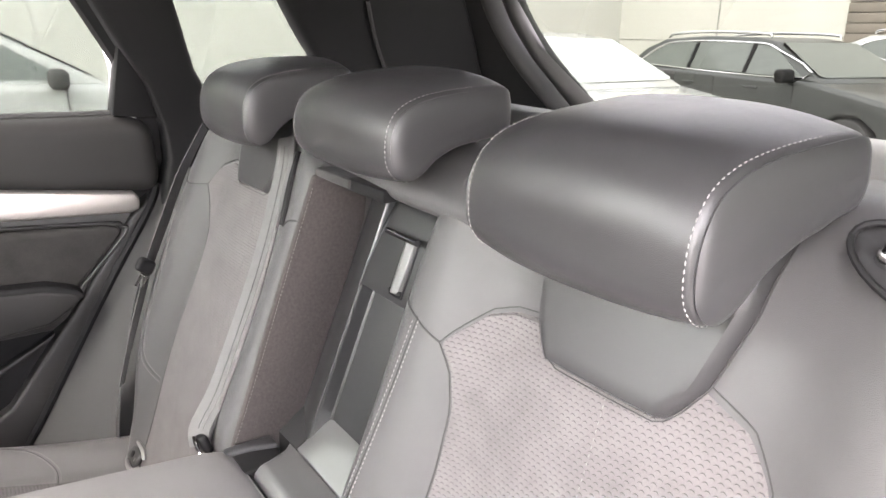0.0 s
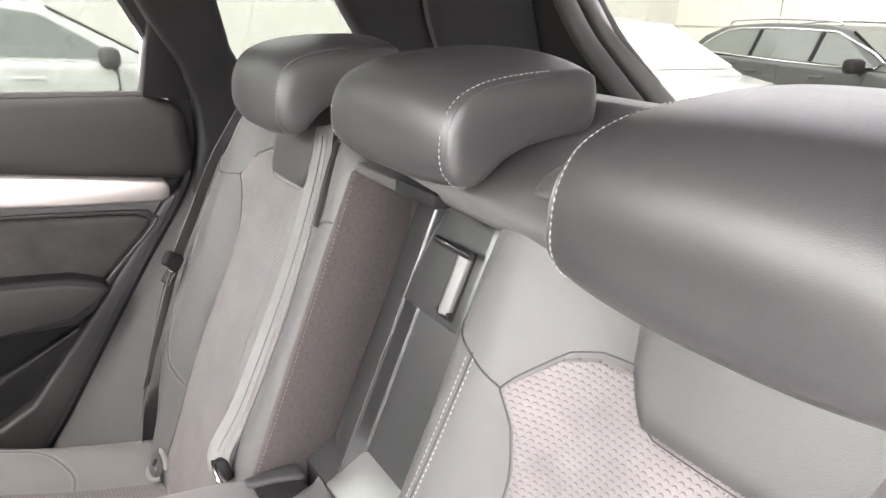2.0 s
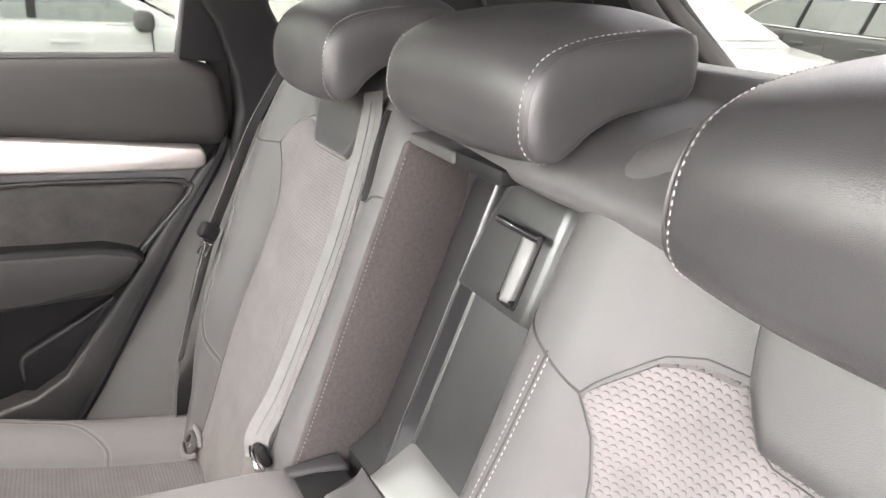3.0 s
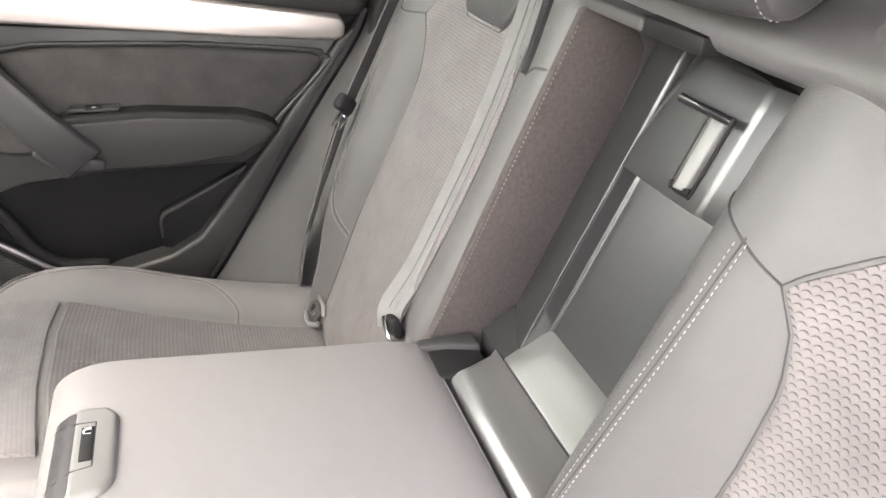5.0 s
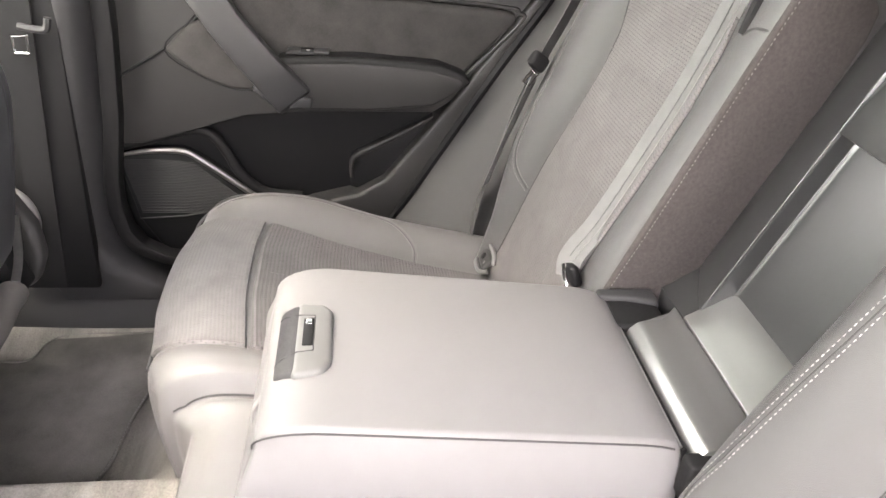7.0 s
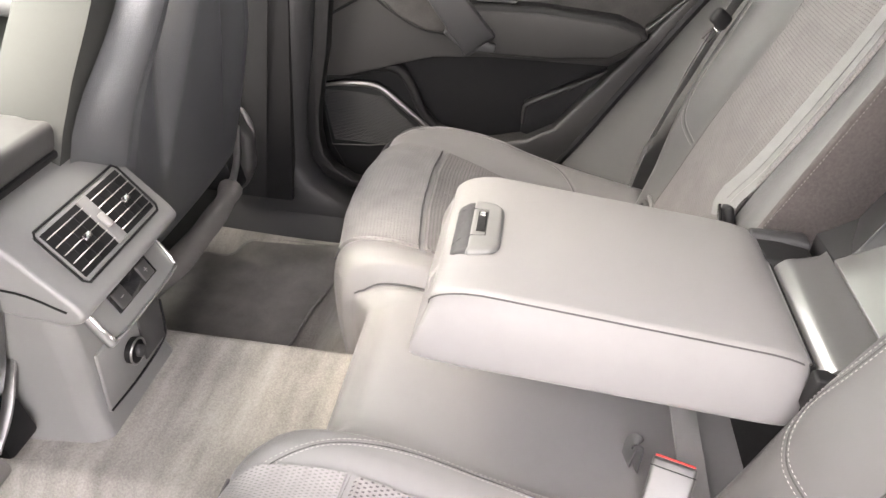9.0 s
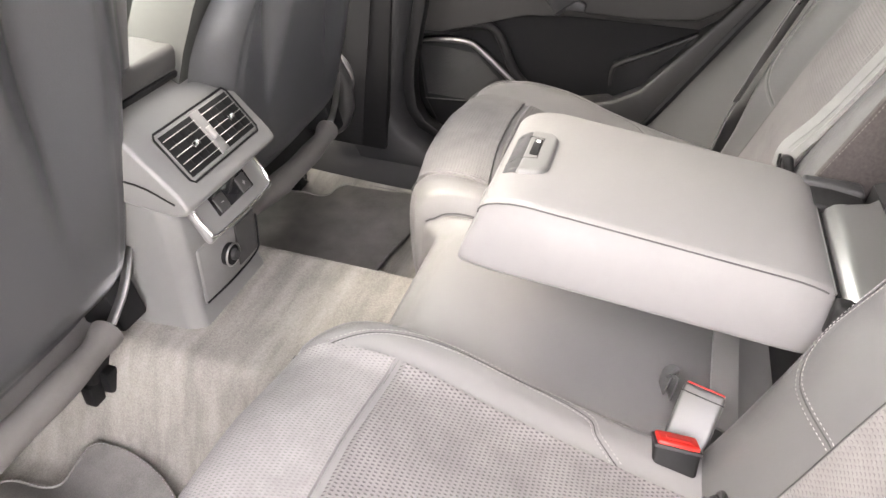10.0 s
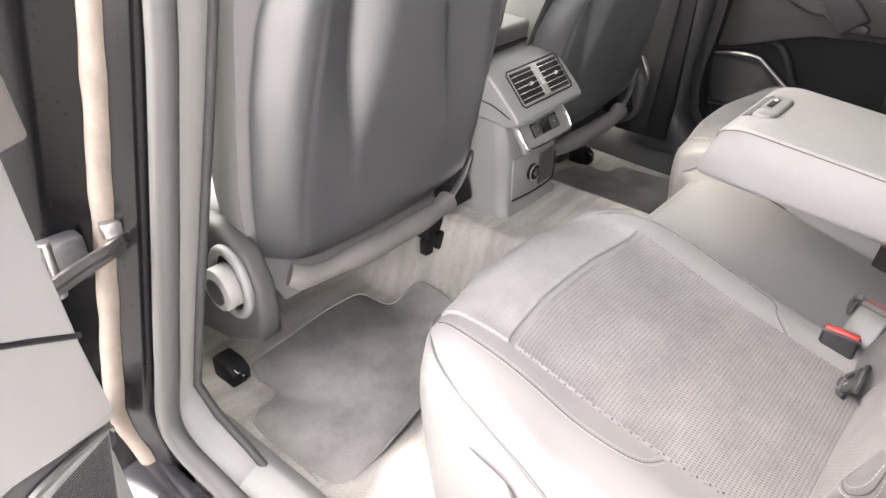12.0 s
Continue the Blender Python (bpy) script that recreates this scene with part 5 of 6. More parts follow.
def middle_belt():
    b = thing("seat_belt", (0.2, 0.1, 0.9), "grey middle seat belt lying down the backrest edge", "seat belt", "rear seat belts")
    pts = [back_point(1, x, z, o) for x, z, o in ((0.248, 1.268, 0.016), (0.236, 1.235, 0.012), (0.222, 1.18, 0.010), (0.208, 1.10, 0.008), (0.194, 1.0, 0.008), (0.186, 0.95, 0.010))]
    pts += [Vector((0.176, 0.186, 0.918)), Vector((0.166, 0.190, 0.898))]
    c = curve(pts, 6)
    part("webbing", strap(c, lambda t: (1, 0.25 + 0.5 * t, 0.2), 0.030), WEB_GREY, b, "grey belt webbing")
    for o in (-0.009, 0.0, 0.009):
        part("weave_line", tube([p + Vector((o, 0.0022 + o * 0.25, 0)) for p in c[2:-6]], 0.0005, 6), WEB_MID if o == 0 else THREAD_DARK, b)
    part("tongue", box((0.162, 0.186, 0.902), (0.026, 0.012, 0.026), 0.005, 3, pose(0, 0, 0, -18, 20, 0)), PLASTIC_DARK, b, "black belt tongue")
    part("tongue_plate", tube(curve([(0.168, 0.196, 0.912), (0.156, 0.197, 0.904), (0.146, 0.194, 0.892), (0.148, 0.190, 0.884), (0.158, 0.193, 0.890)], 4), 0.0028, 8), CHROME, b, "bright steel tongue loop")
    return b


middle_belt()


def buckle_low(x, y, z, turn):
    b = thing("belt_buckle", (x, y, z - 0.06), "black belt buckle with red release button in the seat crease", "belt buckle", "belt buckles")
    m = pose(0, 0, 0, 3, 27, turn)
    c = Vector((x, y, z))
    part("buckle_body", box(c + m @ Vector((0, 0, -0.034)), (0.033, 0.047, 0.066), 0.005, 3, m), PLASTIC_DARK, b)
    part("button_surround", box(c + m @ Vector((0, 0, -0.003)), (0.0345, 0.0485, 0.004), 0.0015, 2, m), PLASTIC, b)
    r = part("release_button", box(c + m @ Vector((-0.0005, 0, 0.0005)), (0.029, 0.043, 0.006), 0.0025, 3, m), RED, b, "red release button")
    part("button_recess", box(c + m @ Vector((-0.003, 0, 0.0037)), (0.010, 0.024, 0.0012), 0.0005, 2, m), RED, r)
    return b


buckle_low(-0.151, 0.266, 0.724, 5)
buckle_low(0.136, 0.262, 0.718, -2)


BUCKLE = surface("satin_buckle_plastic", (0.068, 0.0675, 0.066), 0.34, var=0.03, rvar=0.02, bump=0.1, bscale=2000)


def buckle_high():
    b = thing("belt_buckle", (-0.08, 0.24, 0.66), "grey middle belt buckle leaning up from the seat crease", "belt buckle", "belt buckles")
    # two ends of its upper edge and one of its lower edge give its lean
    tl, tr, bl = Vector((-0.0715, 0.2608, 0.7350)), Vector((-0.0845, 0.2192, 0.7362)), Vector((-0.1140, 0.2730, 0.6920))
    wide = (tl - tr).normalized()
    up = (tl - bl)
    up = (up - wide * up.dot(wide)).normalized()
    m = Matrix((wide.cross(up), wide, up)).transposed().to_4x4()
    c = (tl + tr) / 2 - up * 0.036
    part("buckle_body", box(c, (0.017, 0.046, 0.072), 0.004, 3, m), BUCKLE, b, "satin dark grey plastic body")
    part("body_joint", box(c + m @ Vector((0, 0, 0.026)), (0.0178, 0.0468, 0.0012), 0.0004, 1, m), PLASTIC_DARK, b)
    part("release_button", box(c + m @ Vector((0.001, 0, 0.0365)), (0.006, 0.042, 0.004), 0.0015, 2, m), RED, b, "red release button")
    loop = [(-0.056, 0.284, 0.650), (-0.046, 0.2805, 0.690), (-0.036, 0.2765, 0.709), (-0.039, 0.2705, 0.711), (-0.049, 0.271, 0.696), (-0.060, 0.274, 0.650)]
    part("strap_loop", strap(curve(loop, 6), (1, 0.2, 0.4), 0.019, 0.0022), WEB_MID, b, "dark folded strap")
    return b


buckle_high()


def isofix(x, y, z, turn, s):
    c = thing("child_seat_anchor", (x, y, z), "hooded grey child seat anchor cover in the seat crease", "anchor cover", "child seat anchors")
    m = pose(0, 0, 0, 35, 0, turn)
    o = Vector((x, y, z))
    part("cover_face", box(o + m @ Vector((0, 0.004, 0)), (0.046, 0.010, 0.026), 0.006, 3, m), FILLER if s > 0 else PLASTIC, c, "grey hooded cover" if s > 0 else "dark grey hooded cover")
    part("cover_mark", cyl(o + m @ Vector((0.004, 0.0095, 0.0)), m.to_3x3() @ Vector((0, 1, 0)), 0.006, 0.0015, 16, 0.0005), PLASTIC_DARK, c)
    part("cover_symbol", box(o + m @ Vector((-0.013, 0.0096, -0.002)), (0.003, 0.001, 0.006), 0.0004, 1, m), PILLAR, c)
    for h in (-0.018, 0.018):
        part("cover_lip", tube(curve([o + m @ Vector(p) for p in ((-0.027, 0.0, h * 0.4), (-0.018, 0.006, h), (0.0, 0.008, h * 1.1), (0.018, 0.006, h), (0.027, 0.0, h * 0.4))], 5), 0.0040, 8), CONSOLE if s > 0 else PLASTIC, c)
    return c


isofix(-0.222, 0.226, 0.706, 0, -1)
isofix(0.486, 0.212, 0.716, 0, 1)
part("centre_web", strap(curve([(0.088, 0.205, 0.700), (0.03, 0.210, 0.706), (-0.05, 0.213, 0.706), (-0.10, 0.214, 0.702)], 6), (0, 1, 0.3), 0.034, 0.003), PLASTIC_GREY, None)
tagged(bpy.data.objects["centre_web"], "flat grey fabric strip across the seat crease", "fabric strip")


# release handle on the shoulder of the backrest beside the open door
def shoulder_handle():
    h = thing("seat_release_handle", (-0.50, 0.0, 1.30), "black seat release handle with silver bezel on the backrest shoulder", "handle")
    c = Vector((-0.527, 0.010, 1.300))
    rim = [c + Vector((0.036 * math.cos(a), -0.012 * math.sin(a), 0.016 * math.sin(a) + 0.012 * math.cos(a))) for a in (2 * math.pi * k / 28 for k in range(28))]
    part("bezel", tube(rim, 0.0022, 8, closed=True), PLASTIC_DARK, h)
    part("recess", loft([[c + (p - c) * k + Vector((0, -0.002, -0.001)) for p in rim] for k in (1.0, 0.8, 0.5)]), PLASTIC, h)
    part("lever", box(c + Vector((0, -0.002, 0.0)), (0.046, 0.016, 0.014), 0.005, 3, pose(0, 0, 0, -30, -18, 0)), CHROME, h, "silver lever")
    return h


shoulder_handle()


# ---- rear end of the centre console ----
X0 = 0.010


def console():
    c = thing("centre_console", (X0, 0.9, 0.62), "grey centre console end with twin air vents and climate panel", "centre console")
    base = []
    for z, hw, y in ((0.60, 0.098, 0.878), (0.635, 0.092, 0.886), (0.66, 0.088, 0.893), (0.74, 0.090, 0.892), (0.79, 0.098, 0.888), (0.85, 0.104, 0.895), (0.92, 0.104, 0.95)):
        base.append([(X0 + x, yy, z) for x, yy in ((-hw, y + 0.02), (-hw + 0.012, y), (hw - 0.012, y), (hw, y + 0.02), (hw + 0.05 * smoothstep(0.8, 0.6, z), 1.45), (-hw - 0.05 * smoothstep(0.8, 0.6, z), 1.45))])
    part("console_body", bevel_all(loft(base), 0.006, 3), CONSOLE, c, "mid grey plastic console body")
    pod = [(1.15, 0.943), (0.980, 0.943), (0.956, 0.940), (0.936, 0.930), (0.916, 0.913), (0.862, 0.860), (0.852, 0.846), (0.858, 0.836), (0.880, 0.830), (1.15, 0.86)]
    part("vent_housing", prism(pod, "x", X0 - 0.110, X0 + 0.102, 0.013, 5), CONSOLE, c, "mid grey vent housing")
    # vents on the sloping face
    U, N = Vector((0, 0.66, 0.75)), Vector((0, -0.75, 0.66))
    o = Vector((X0, 0.8885, 0.8905)) + N * 0.001
    m = Matrix(((1, 0, 0), (0, 0.66, -0.75), (0, 0.75, 0.66))).to_4x4()
    at = lambda x, u, n: o + Vector((x, 0, 0)) + U * u + N * n
    rim = [at(x, u, 0.001) for x, u in ((-0.079, -0.030), (-0.074, -0.036), (0.074, -0.036), (0.079, -0.030), (0.079, 0.030), (0.074, 0.036), (-0.074, 0.036), (-0.079, 0.030))]
    part("vent_bezel", tube(rim, 0.0014, 8, closed=True), PLASTIC_DARK, c)
    part("vent_frame", box(at(0, 0, -0.0025), (0.152, 0.068, 0.008), 0.002, 2, m), CONSOLE, c)
    for sx in (-1, 1):
        v = part("air_vent", box(at(sx * 0.0405, 0, 0.0005), (0.066, 0.060, 0.003), 0.001, 2, m), PLASTIC_DARK, c, "black air vent with chrome-tipped slats")
        for k in range(5):
            part("slat", box(at(sx * 0.0405, -0.0225 + k * 0.0112, 0.0040), (0.064, 0.0011, 0.0016), 0.0004, 1, m), SILVER, v, "thin bright slat edge")
        for k in range(3):
            part("vane", box(at(sx * 0.0405 - 0.016 + k * 0.016, 0, 0.0022), (0.0016, 0.052, 0.0010), 0.0004, 1, m), PLASTIC_DARK, v)
        part("vent_tab", box(at(sx * 0.0405 + 0.004, -0.001, 0.0062), (0.013, 0.0075, 0.007), 0.0018, 2, m), CHROME, v, "chrome slider")
    wheel = part("vent_divider", box(at(0, 0, 0.002), (0.017, 0.062, 0.006), 0.002, 2, m), CONSOLE, c)
    part("thumb_wheel", box(at(0, -0.002, 0.006), (0.009, 0.018, 0.006), 0.0025, 3, m), PILLAR, wheel, "pale thumb wheel")
    # climate panel
    m2 = pose(0, 0, 0, 58)
    o2 = Vector((X0 + 0.006, 0.876, 0.797))
    p2 = lambda x, u, n: o2 + m2 @ Vector((x, u, n))
    panel = part("climate_panel", box(o2, (0.160, 0.060, 0.012), 0.006, 3, m2), CONSOLE, c, "grey climate panel with silver rim")
    part("panel_rim", tube(curve([p2(x, u, 0.0072) for x, u in ((-0.074, 0.026), (-0.077, 0.012), (-0.075, -0.014), (-0.066, -0.025), (0.0, -0.0270), (0.066, -0.025), (0.075, -0.014), (0.076, 0.012), (0.071, 0.025))], 5), 0.0024, 8), CHROME, panel, "silver rim")
    part("display", box(p2(0, 0.004, 0.0062), (0.086, 0.028, 0.002), 0.001, 2, m2), GLOSS, panel)
    for sx in (-1, 1):
        k = part("climate_button", box(p2(sx * 0.027, 0.003, 0.007), (0.022, 0.023, 0.005), 0.002, 3, m2), FILLER, panel, "grey button with pale symbol")
        part("button_symbol", box(p2(sx * 0.027, 0.003, 0.0098), (0.006, 0.0014, 0.0006), 0.0002, 1, m2), PILLAR, k)
        if sx > 0:
            part("button_symbol", box(p2(sx * 0.027, 0.003, 0.0099), (0.0014, 0.006, 0.0006), 0.0002, 1, m2), PILLAR, k)
    # recess with the power socket
    part("socket_recess", box((X0 + 0.004, 0.8915, 0.703), (0.140, 0.006, 0.092), 0.004, 3), CONSOLE, c)
    part("recess_panel", box((X0 + 0.046, 0.889, 0.700), (0.052, 0.006, 0.070), 0.008, 3), FILLER, c)
    part("recess_rim", tube(curve([(X0 - 0.066, 0.888, 0.662), (X0 + 0.0, 0.8875, 0.6565), (X0 + 0.066, 0.888, 0.660), (X0 + 0.077, 0.888, 0.68), (X0 + 0.079, 0.889, 0.72)], 5), 0.0016, 6), PLASTIC_DARK, c)
    sock = part("power_socket", cyl((X0 - 0.004, 0.886, 0.704), (0, -1, 0.1), 0.0165, 0.012, 28, 0.002), PLASTIC_DARK, c, "black power socket with a round cap")
    ring = [(X0 - 0.004 + 0.0165 * math.cos(a), 0.8795, 0.704 + 0.0165 * math.sin(a)) for a in (2 * math.pi * k / 28 for k in range(28))]
    part("socket_ring", tube(ring, 0.0014, 8, closed=True), STEEL, sock, "satin metal ring")
    part("socket_cap", cyl((X0 - 0.001, 0.879, 0.703), (0, -1, 0.1), 0.0085, 0.010, 24, 0.002), PLASTIC, sock)
    part("side_joint", tube(curve([(X0 - 0.1115, 0.87, 0.852), (X0 - 0.112, 0.92, 0.87), (X0 - 0.1125, 1.0, 0.872)], 4), 0.0012, 6), PLASTIC_DARK, c)
    return c


console()


def centre_lid():
    l = thing("console_armrest", (X0, 1.2, 0.98), "grey leather centre armrest lid", "armrest")
    part("lid_pad", box((X0 - 0.02, 1.165, 0.966), (0.150, 0.436, 0.034), 0.010, 4), FILLER, l)
    part("lid_gap", box((X0 - 0.02, 1.163, 0.948), (0.146, 0.436, 0.008), 0.002), PLASTIC_DARK, l)
    return l


centre_lid()


# ---- front seats ----
def front_seat(s):
    cx, wide, dy = (-0.310, 1.0, 0.0) if s < 0 else (0.308, 0.98, -0.020)
    st = thing("front_seat", (cx, 1.2, 0.45), "front seat with dark moulded rear shell and grey leather", "car seat", "front seats")
    table = [(0.68, 0.185), (0.70, 0.232), (0.75, 0.258), (0.85, 0.266), (1.0, 0.268), (1.1, 0.256), (1.2, 0.225), (1.3, 0.19), (1.45, 0.13)]
    if s > 0:
        table = table[:4] + [(0.96, 0.255), (1.00, 0.235), (1.05, 0.185), (1.09, 0.155), (1.16, 0.13), (1.3, 0.115), (1.45, 0.10)]
    def edge(z):
        return wide * lerp_table(table, z)
    def shell(d, z):
        """Rear face of the seat: two tapering flutes with a crease beside each."""
        w = d / edge(z)
        a = abs(w)
        y = 0.965 + dy - (z - 0.7) * 0.22
        y += 0.036 * smoothstep(0.70, 1.0, a) ** 1.6 + 0.010 * a ** 2
        grow = smoothstep(0.80, 1.10, z)
        t = (a - 0.40) / 0.29 if a > 0.40 else (0.40 - a) / (0.03 + 0.18 * grow)
        if t < 1:
            y += 0.042 * grow * (1 - t) ** 1.2
        y += 0.0022 * math.exp(-((a - 0.70 - 0.06 * (1 - grow)) / 0.022) ** 2)
        y += 0.03 * smoothstep(0.735, 0.682, z)
        return Vector((cx + d, y, z))
    zs = [0.682, 0.69, 0.70, 0.715, 0.735] + span(0.76, 1.44, 30)
    part("seat_shell", grid(lambda u, v: shell(u * edge(v), v), [math.sin(math.pi / 2 * t) for t in span(-1, 1, 120)], zs), SHELL, st, "dark grey moulded rear shell", sharp=80)
    rings = []
    for z in span(0.62, 1.43, 16):
        e = lerp_table([(0.62, 0.21), (0.72, 0.262), (0.85, 0.285), (1.15, 0.282), (1.3, 0.235), (1.43, 0.17)] if s < 0 else [(0.62, 0.21), (0.72, 0.255), (0.92, 0.268), (1.0, 0.25), (1.06, 0.215), (1.12, 0.185), (1.2, 0.16), (1.43, 0.13)], z)
        y0 = 1.016 + dy - (max(z, 0.7) - 0.7) * 0.22
        rings.append([(cx + x, y, z) for x, y in ((-e, y0), (-e - 0.004, y0 + 0.04), (-e + 0.02, y0 + 0.10), (-e * 0.5, y0 + 0.075), (e * 0.5, y0 + 0.075), (e - 0.02, y0 + 0.10), (e + 0.004, y0 + 0.04), (e, y0))])
    # The far pad takes the darkened copy, as more daylight reaches it.
    part("backrest_pad", loft(rings), LEATHER_SIDE if s < 0 else DIMMED_LEATHER, st, "grey leather backrest padding", sharp=70)
    part("cushion", box((cx, 1.36, 0.70), (0.50, 0.52, 0.15), 0.045, 5), LEATHER_SIDE, st, "grey leather seat cushion")
    # fabric roll under the shell
    roll = curve([(cx - 0.225, 0.972 + dy, 0.700), (cx - 0.20, 0.958 + dy, 0.690), (cx - 0.10, 0.952 + dy, 0.682), (cx + 0.0, 0.950 + dy, 0.680), (cx + 0.09, 0.952 + dy, 0.681), (cx + 0.14, 0.958 + dy, 0.684)], 6)
    part("fabric_roll", tube(roll, lambda t: 0.019 + 0.003 * math.sin(t * 17) * math.sin(t * 5), 14), ROLL, st, "taupe fabric roll under the seat shell")
    brk = [(cx + 0.150, 0.958 + dy, 0.690), (cx + 0.190, 0.962 + dy, 0.718), (cx + 0.235, 0.975 + dy, 0.762)]
    part("side_bracket", strap(curve(brk, 5), (0, 1, 0.1), 0.012, 0.004), STEEL, st, "bare steel bracket")
    part("recliner_cover", prism([(0.955 + dy, 0.66), (1.02 + dy, 0.66), (1.03 + dy, 0.77), (0.985 + dy, 0.775)], "x", cx + 0.165, cx + 0.215, 0.006, 2), PLASTIC_DARK, st)
    part("seat_frame", box((cx, 1.32, 0.585), (0.44, 0.40, 0.07), 0.02, 3), PLASTIC_DARK, st)
    for sx in (-1, 1):
        part("seat_rail", box((cx + sx * 0.19, 1.36, 0.492), (0.05, 0.50, 0.035), 0.006, 2), DARK_STEEL, st)
        xo, yo = (cx + sx * 0.285, 0.085) if sx == s else (cx + sx * 0.19, 0.06)
        part("rail_cover", prism([(0.995 + yo, 0.440), (1.055 + yo, 0.440), (1.055 + yo, 0.485), (1.01 + yo, 0.485), (0.992 + yo, 0.47)], "x", xo - 0.020, xo + 0.020, 0.006, 3), PLASTIC_DARK, st, "black rail end cover")
        for k in range(3):
            part("rail_tab", box((xo + 0.008 * (k - 1), 0.992 + yo, 0.478 - 0.012 * k), (0.006, 0.012, 0.003), 0.001), CHROME, st)
    ix = cx - s * 0.150
    part("motor_bracket", box((ix, 1.02, 0.610), (0.05, 0.05, 0.06), 0.008, 2), PLASTIC_DARK, st)
    for dx, dy2, dz in ((0.0, 0.0, 0.0), (0.022, 0.01, -0.016), (-0.020, 0.014, -0.012)):
        part("wiring_clip", box((ix + dx, 0.992 + dy2, 0.580 + dz), (0.022, 0.020, 0.036), 0.004, 2), PLASTIC_DARK, st)
    # outer side cover with the round adjuster
    so = s * 0.285
    cover = [(0.965, 0.612), (0.945, 0.66), (0.948, 0.72), (0.975, 0.775), (1.04, 0.80), (1.12, 0.79), (1.4, 0.66), (1.45, 0.56), (1.25, 0.53), (1.05, 0.565)]
    part("side_cover", prism(cover, "x", cx + so - s * 0.02, cx + so + s * 0.018, 0.012, 4), FILLER, st, "grey plastic side cover")
    ring = [(cx + so + s * 0.024, 1.005 + 0.044 * math.cos(a), 0.715 + 0.056 * math.sin(a)) for a in (2 * math.pi * k / 36 for k in range(36))]
    kn = part("adjuster_ring", tube(ring, 0.0085, 10, closed=True), CONSOLE, st, "pale grey round adjuster")
    part("adjuster_face", cyl((cx + so + s * 0.018, 1.005, 0.715), (s, 0, 0), 0.046, 0.010, 32, 0.003), PLASTIC_DARK, kn)
    drum = part("adjuster_drum", cyl((cx + so + s * 0.034, 1.005, 0.713), (s, 0, 0), 0.0355, 0.036, 32, 0.004), PILLAR, kn, "pale ribbed drum")
    part("drum_face", cyl((cx + so + s * 0.0525, 1.005, 0.711), (s, 0, 0), 0.022, 0.003, 28, 0.001), PLASTIC, drum)
    return st


SHELL = surface("slate_seat_shell_plastic", (0.042, 0.0435, 0.046), 0.33, 0.0, var=0.08, big=4, rvar=0.03, bump=0.3, bscale=600, spec=0.9)
ROLL = surface("taupe_fabric", (0.100, 0.093, 0.088), 0.9, var=0.15, big=12, fine=500, bump=0.8, bscale=1200)
for s in (-1, 1):
    front_seat(s)


def front_belt():
    b = thing("seat_belt", (0.70, 0.95, 0.53), "black front seat belt running down the far B pillar", "seat belt")
    part("belt_well", prism([(0.905, 0.535), (1.06, 0.535), (1.02, 1.25), (0.87, 1.25)], "x", 0.672, 0.70, 0.004, 2), PLASTIC_DARK, b, "black recess behind the belt")
    part("webbing", strap([(0.664, 0.925, 1.20), (0.665, 0.935, 1.05), (0.666, 0.95, 0.90), (0.668, 0.97, 0.70), (0.672, 0.985, 0.54)], (0, 1, 0), 0.046, 0.003), WEB_DARK, b)
    part("tongue_hook", tube(curve([(0.658, 0.932, 1.024), (0.656, 0.905, 1.020), (0.656, 0.892, 1.022), (0.656, 0.887, 1.038)], 5), 0.006, 8), PLASTIC, b, "dark grey belt hook")
    part("tongue_plate", tube([(0.655, 0.944, 1.010), (0.655, 0.922, 1.010), (0.655, 0.924, 0.984), (0.655, 0.944, 0.984)], 0.0028, 6, closed=True), CHROME, b, "chrome tongue ring")
    return b


front_belt()


# ---- floor mats ----
def floor_mat(s):
    label = "dark grey carpet floor mat with pale stitched edge"
    mt = thing("floor_mat", (s * 0.42, 0.85, 0.44), label, "floor mat", "floor mats")
    pts = [(0.636, 0.765), (0.650, 0.84), (0.648, 0.965), (0.625, 1.003), (0.585, 1.010), (0.570, 1.030), (0.572, 1.075), (0.545, 1.110), (0.42, 1.124), (0.300, 1.126), (0.268, 1.112), (0.264, 1.060), (0.252, 1.034), (0.222, 1.022), (0.20, 1.00), (0.205, 0.93), (0.235, 0.86), (0.30, 0.812), (0.42, 0.795)]
    P = curve([(s * x, y, 0) for x, y in pts], 4, closed=True)
    zt = lambda x, y: 0.4455 + 0.045 * smoothstep(0.27, 0.19, abs(x)) + 0.0015 * math.sin(x * 31 + y * 17)
    bm = bmesh.new()
    rim = [bm.verts.new((p.x, p.y, zt(p.x, p.y) - 0.004)) for p in P]
    inner = [bm.verts.new((p.x * 0.985 + s * 0.42 * 0.015, p.y * 0.985 + 0.87 * 0.015, zt(p.x, p.y) + 0.0012)) for p in P]
    for i in range(len(P)):
        k = (i + 1) % len(P)
        bm.faces.new((rim[i], rim[k], inner[k], inner[i]))
    face = bm.faces.new(inner)
    bmesh.ops.triangulate(bm, faces=[face])
    part("mat_carpet", bm, MAT, mt, sharp=80)
    edge = [Vector((p.x * 0.988 + s * 0.42 * 0.012, p.y * 0.988 + 0.87 * 0.012, zt(p.x, p.y) + 0.0018)) for p in P]
    part("mat_binding", tube(edge, 0.0022, 6, closed=True), MAT, mt)
    part("mat_stitching", thread([[e + Vector((0, 0, 0.0018)) for e in edge]], 0.0035, 0.003, 0.0008), THREAD, mt)
    return mt


for s in (-1, 1):
    floor_mat(s)


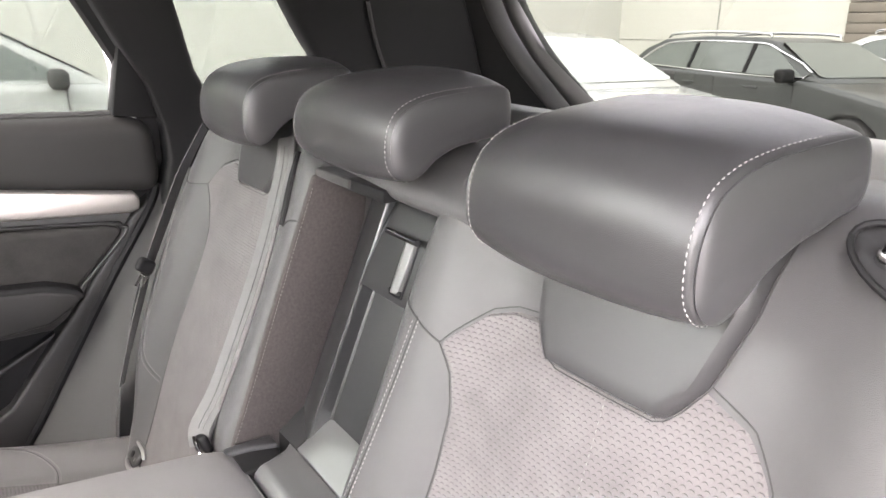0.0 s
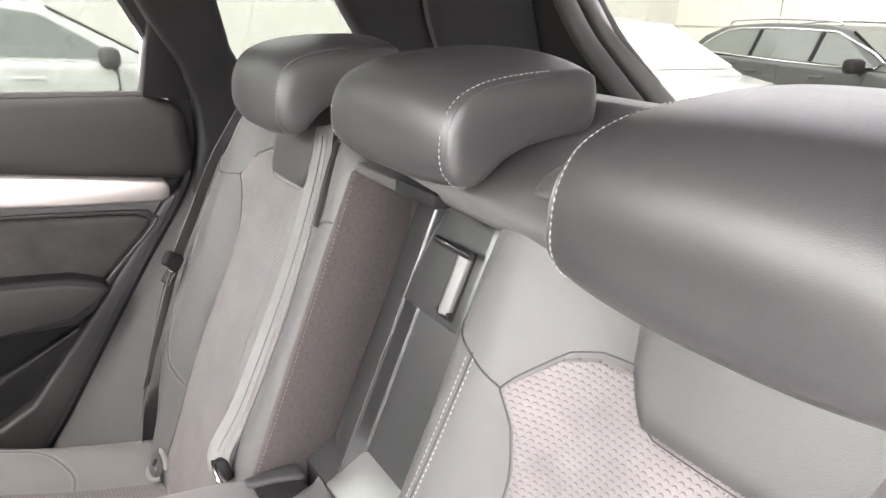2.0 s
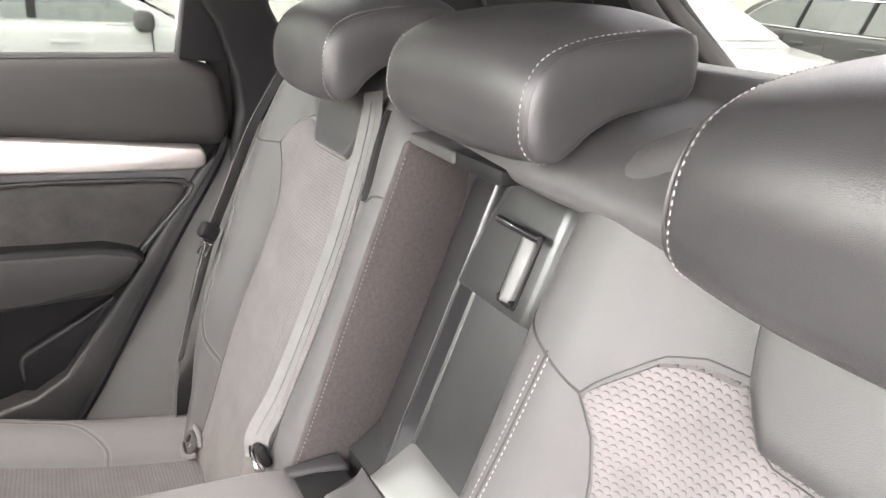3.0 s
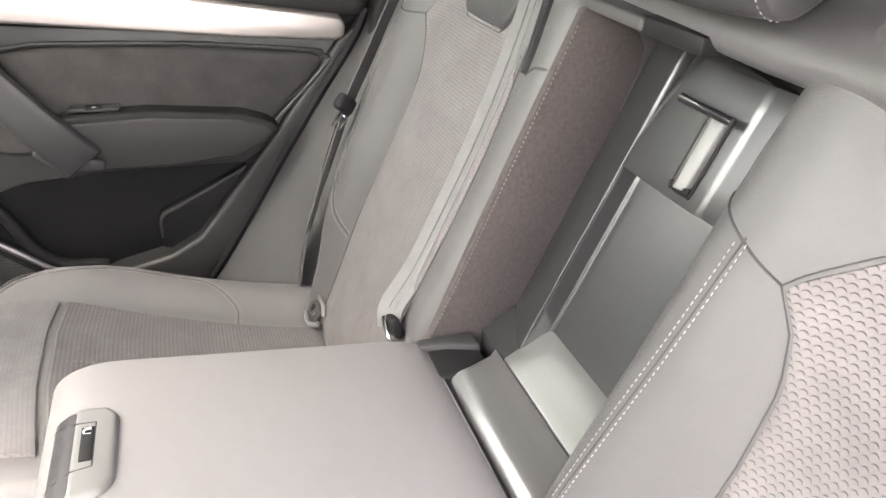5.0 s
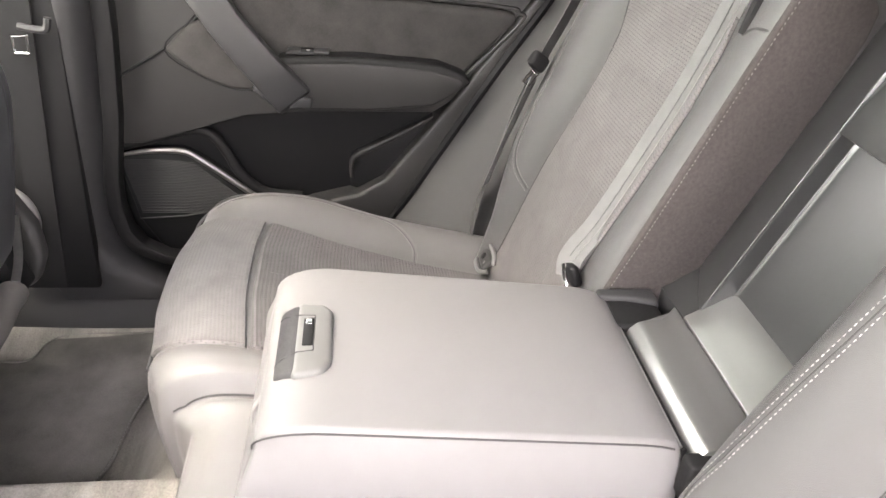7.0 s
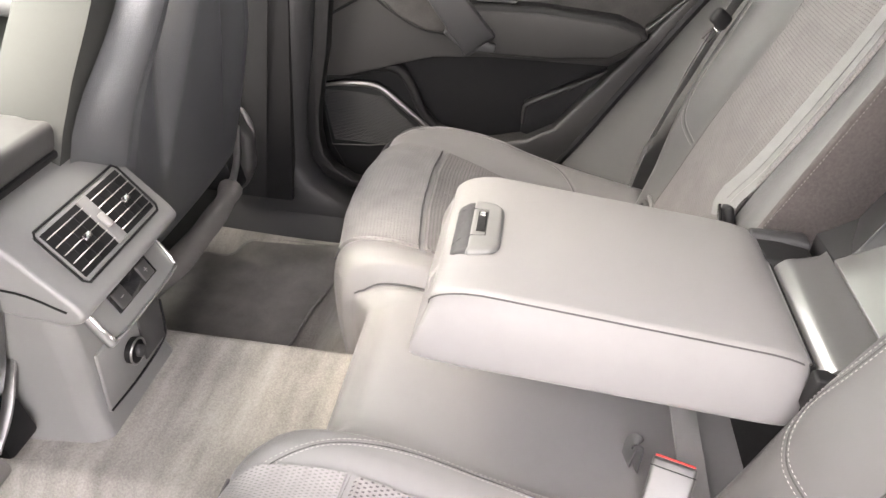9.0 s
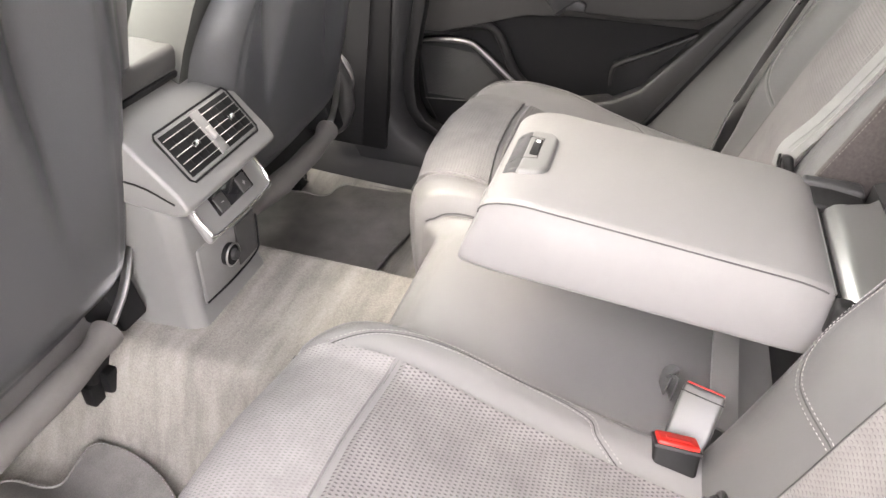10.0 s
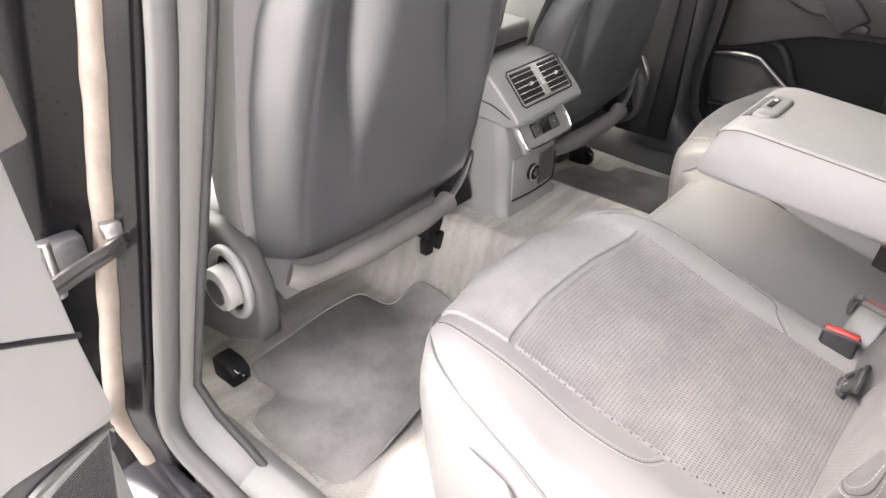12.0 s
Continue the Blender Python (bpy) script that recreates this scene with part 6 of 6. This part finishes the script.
# ---- parked cars outside ----
def parked_car(at, turn, paint, label, size=1.0, rails=True, trim=True, pane=None):
    """An estate car, nose along its own +x, wheels on the ground."""
    c = thing("parked_car", (0, 0, 0), label, "car", "parked cars")
    pane = pane or CAR_GLASS_DARK
    body = [(2.25, 0.32), (2.32, 0.50), (2.28, 0.68), (2.10, 0.80), (1.30, 0.94), (0.95, 1.00), (-0.5, 1.03), (-1.9, 1.06), (-2.25, 1.00), (-2.36, 0.75), (-2.32, 0.40), (-2.20, 0.30), (-1.85, 0.30), (-1.78, 0.55), (-1.58, 0.68), (-1.34, 0.68), (-1.14, 0.55), (-1.06, 0.28), (1.02, 0.26), (1.10, 0.55), (1.30, 0.68), (1.54, 0.68), (1.74, 0.55), (1.82, 0.30)]
    part("body", prism(body, "y", -0.90, 0.90, 0.06, 4), paint, c)
    house = [(1.05, 0.98), (0.30, 1.40), (-0.10, 1.46), (-0.9, 1.47), (-1.65, 1.42), (-1.95, 1.30), (-2.28, 1.02)]
    low, high = 0.84, 0.62
    ring = lambda sgn, z: sgn * (low + (high - low) * (z - 0.98) / 0.49)
    part("cabin", bevel_all(loft([[(x, ring(-1, z), z) for x, z in house], [(x, ring(1, z), z) for x, z in house]]), 0.04, 3), paint, c)
    for sy in (-1, 1):
        side = [(0.78, 1.035), (0.25, 1.345), (-0.10, 1.395), (-0.9, 1.405), (-1.55, 1.36), (-1.95, 1.12), (-1.9, 1.085)]
        w = part("side_window", loft([[(x, ring(sy, z) + sy * o, z) for x, z in side] for o in (-0.01, 0.012)]), pane, c, "dark side window")
        if trim:
            part("window_trim", tube(curve([(x, ring(sy, z) + sy * 0.014, z) for x, z in side], 4, closed=True), 0.014, 6, closed=True), CHROME, w, "bright window surround")
        for x in (-0.05, -0.98):
            part("window_pillar", box((x, ring(sy, 1.22) + sy * 0.012, 1.22), (0.06, 0.02, 0.36), 0.004, 1, pose(0, 0, 0, sy * 24)), PLASTIC_DARK, w)
        part("door_mirror", box((0.68, sy * 1.0, 1.05), (0.14, 0.22, 0.15), 0.05, 4), FILLER if paint is PAINT_WHITE else PLASTIC_DARK, c)
        part("mirror_foot", box((0.70, sy * 0.88, 1.00), (0.07, 0.14, 0.03), 0.01, 2), PLASTIC_DARK, c)
        if rails:
            part("roof_rail", tube(curve([(0.1, sy * 0.60, 1.46), (0.0, sy * 0.60, 1.50), (-0.8, sy * 0.60, 1.52), (-1.5, sy * 0.60, 1.49), (-1.62, sy * 0.60, 1.44)], 5), 0.017, 8), CHROME, c, "silver roof rail")
        part("headlight", box((2.16, sy * 0.66, 0.68), (0.22, 0.34, 0.13), 0.04, 3), CHROME, c)
        part("rear_light", box((-2.30, sy * 0.68, 0.88), (0.12, 0.34, 0.14), 0.03, 3), RED, c)
        for x in (-1.46, 1.42):
            wh = part("wheel", cyl((x, sy * 0.80, 0.33), (0, 1, 0), 0.33, 0.22, 32, 0.03), RUBBER, c)
            part("rim", cyl((x, sy * 0.905, 0.33), (0, 1, 0), 0.235, 0.02, 28, 0.006), CHROME, wh)
            for k in range(5):
                part("spoke", box((x, sy * 0.918, 0.33), (0.05, 0.012, 0.44), 0.004, 1, Matrix.Rotation(k * math.pi / 5, 4, "Y")), DARK_STEEL, wh)
        for x in (0.75, -0.42, -1.3):
            part("door_gap", tube([(x, sy * 0.902, 0.40), (x - 0.02, sy * 0.902, 0.98)], 0.006, 6), RUBBER, c)
        for x in (0.15, -0.85):
            part("door_grip", box((x, sy * 0.91, 0.90), (0.20, 0.03, 0.03), 0.012, 3), paint, c)
    ws = [(0.93, 1.045), (0.30, 1.385)]
    part("windscreen", loft([[(x, y * (0.94 * (low + (high - low) * (z - 0.98) / 0.49)), z + 0.022) for y in (-1, 1)] + [(x + 0.02, y * 0.80 * low, z - 0.0) for y in (1, -1)] for x, z in ws]), pane, c, "windscreen")
    part("rear_window", loft([[(x - 0.025, y * 0.56, z + 0.02) for y in (-1, 1)] + [(x + 0.01, y * 0.56, z) for y in (1, -1)] for x, z in ((-1.98, 1.30), (-2.22, 1.08))]), pane, c)
    part("grille", box((2.30, 0, 0.52), (0.06, 0.9, 0.24), 0.02, 3), PLASTIC_DARK, c)
    c.matrix_basis = pose(at[0], at[1], 0, 0, 0, turn) @ Matrix.Diagonal((size, size, size, 1))
    return c


parked_car((6.35, 0.26), -94, PAINT_WHITE, "white car parked outside the closed rear door", rails=False, trim=False)
parked_car((4.7, -4.6), 182, PAINT_WHITE, "white car parked close behind the tailgate", rails=False, trim=False, pane=CAR_GLASS_GLARE)
parked_car((4.22, -8.35), 170, PAINT_GREY, "dark grey estate car with silver roof rails and window trim", 1.0)
parked_car((2.9, -11.7), 172, PAINT_WHITE, "white estate car with silver roof rails behind the grey one", 1.08)


def yard_door():
    d = thing("yard_door", (5.9, -14.98, 0), "brown-grey roller door in the white wall", "roller door")
    for i in range(22):
        part("door_slat", box((5.6, -14.97, 0.1 + i * 0.2), (2.8, 0.06, 0.19), 0.02, 2), SEALER_DULL, d)
    return d


yard_door()
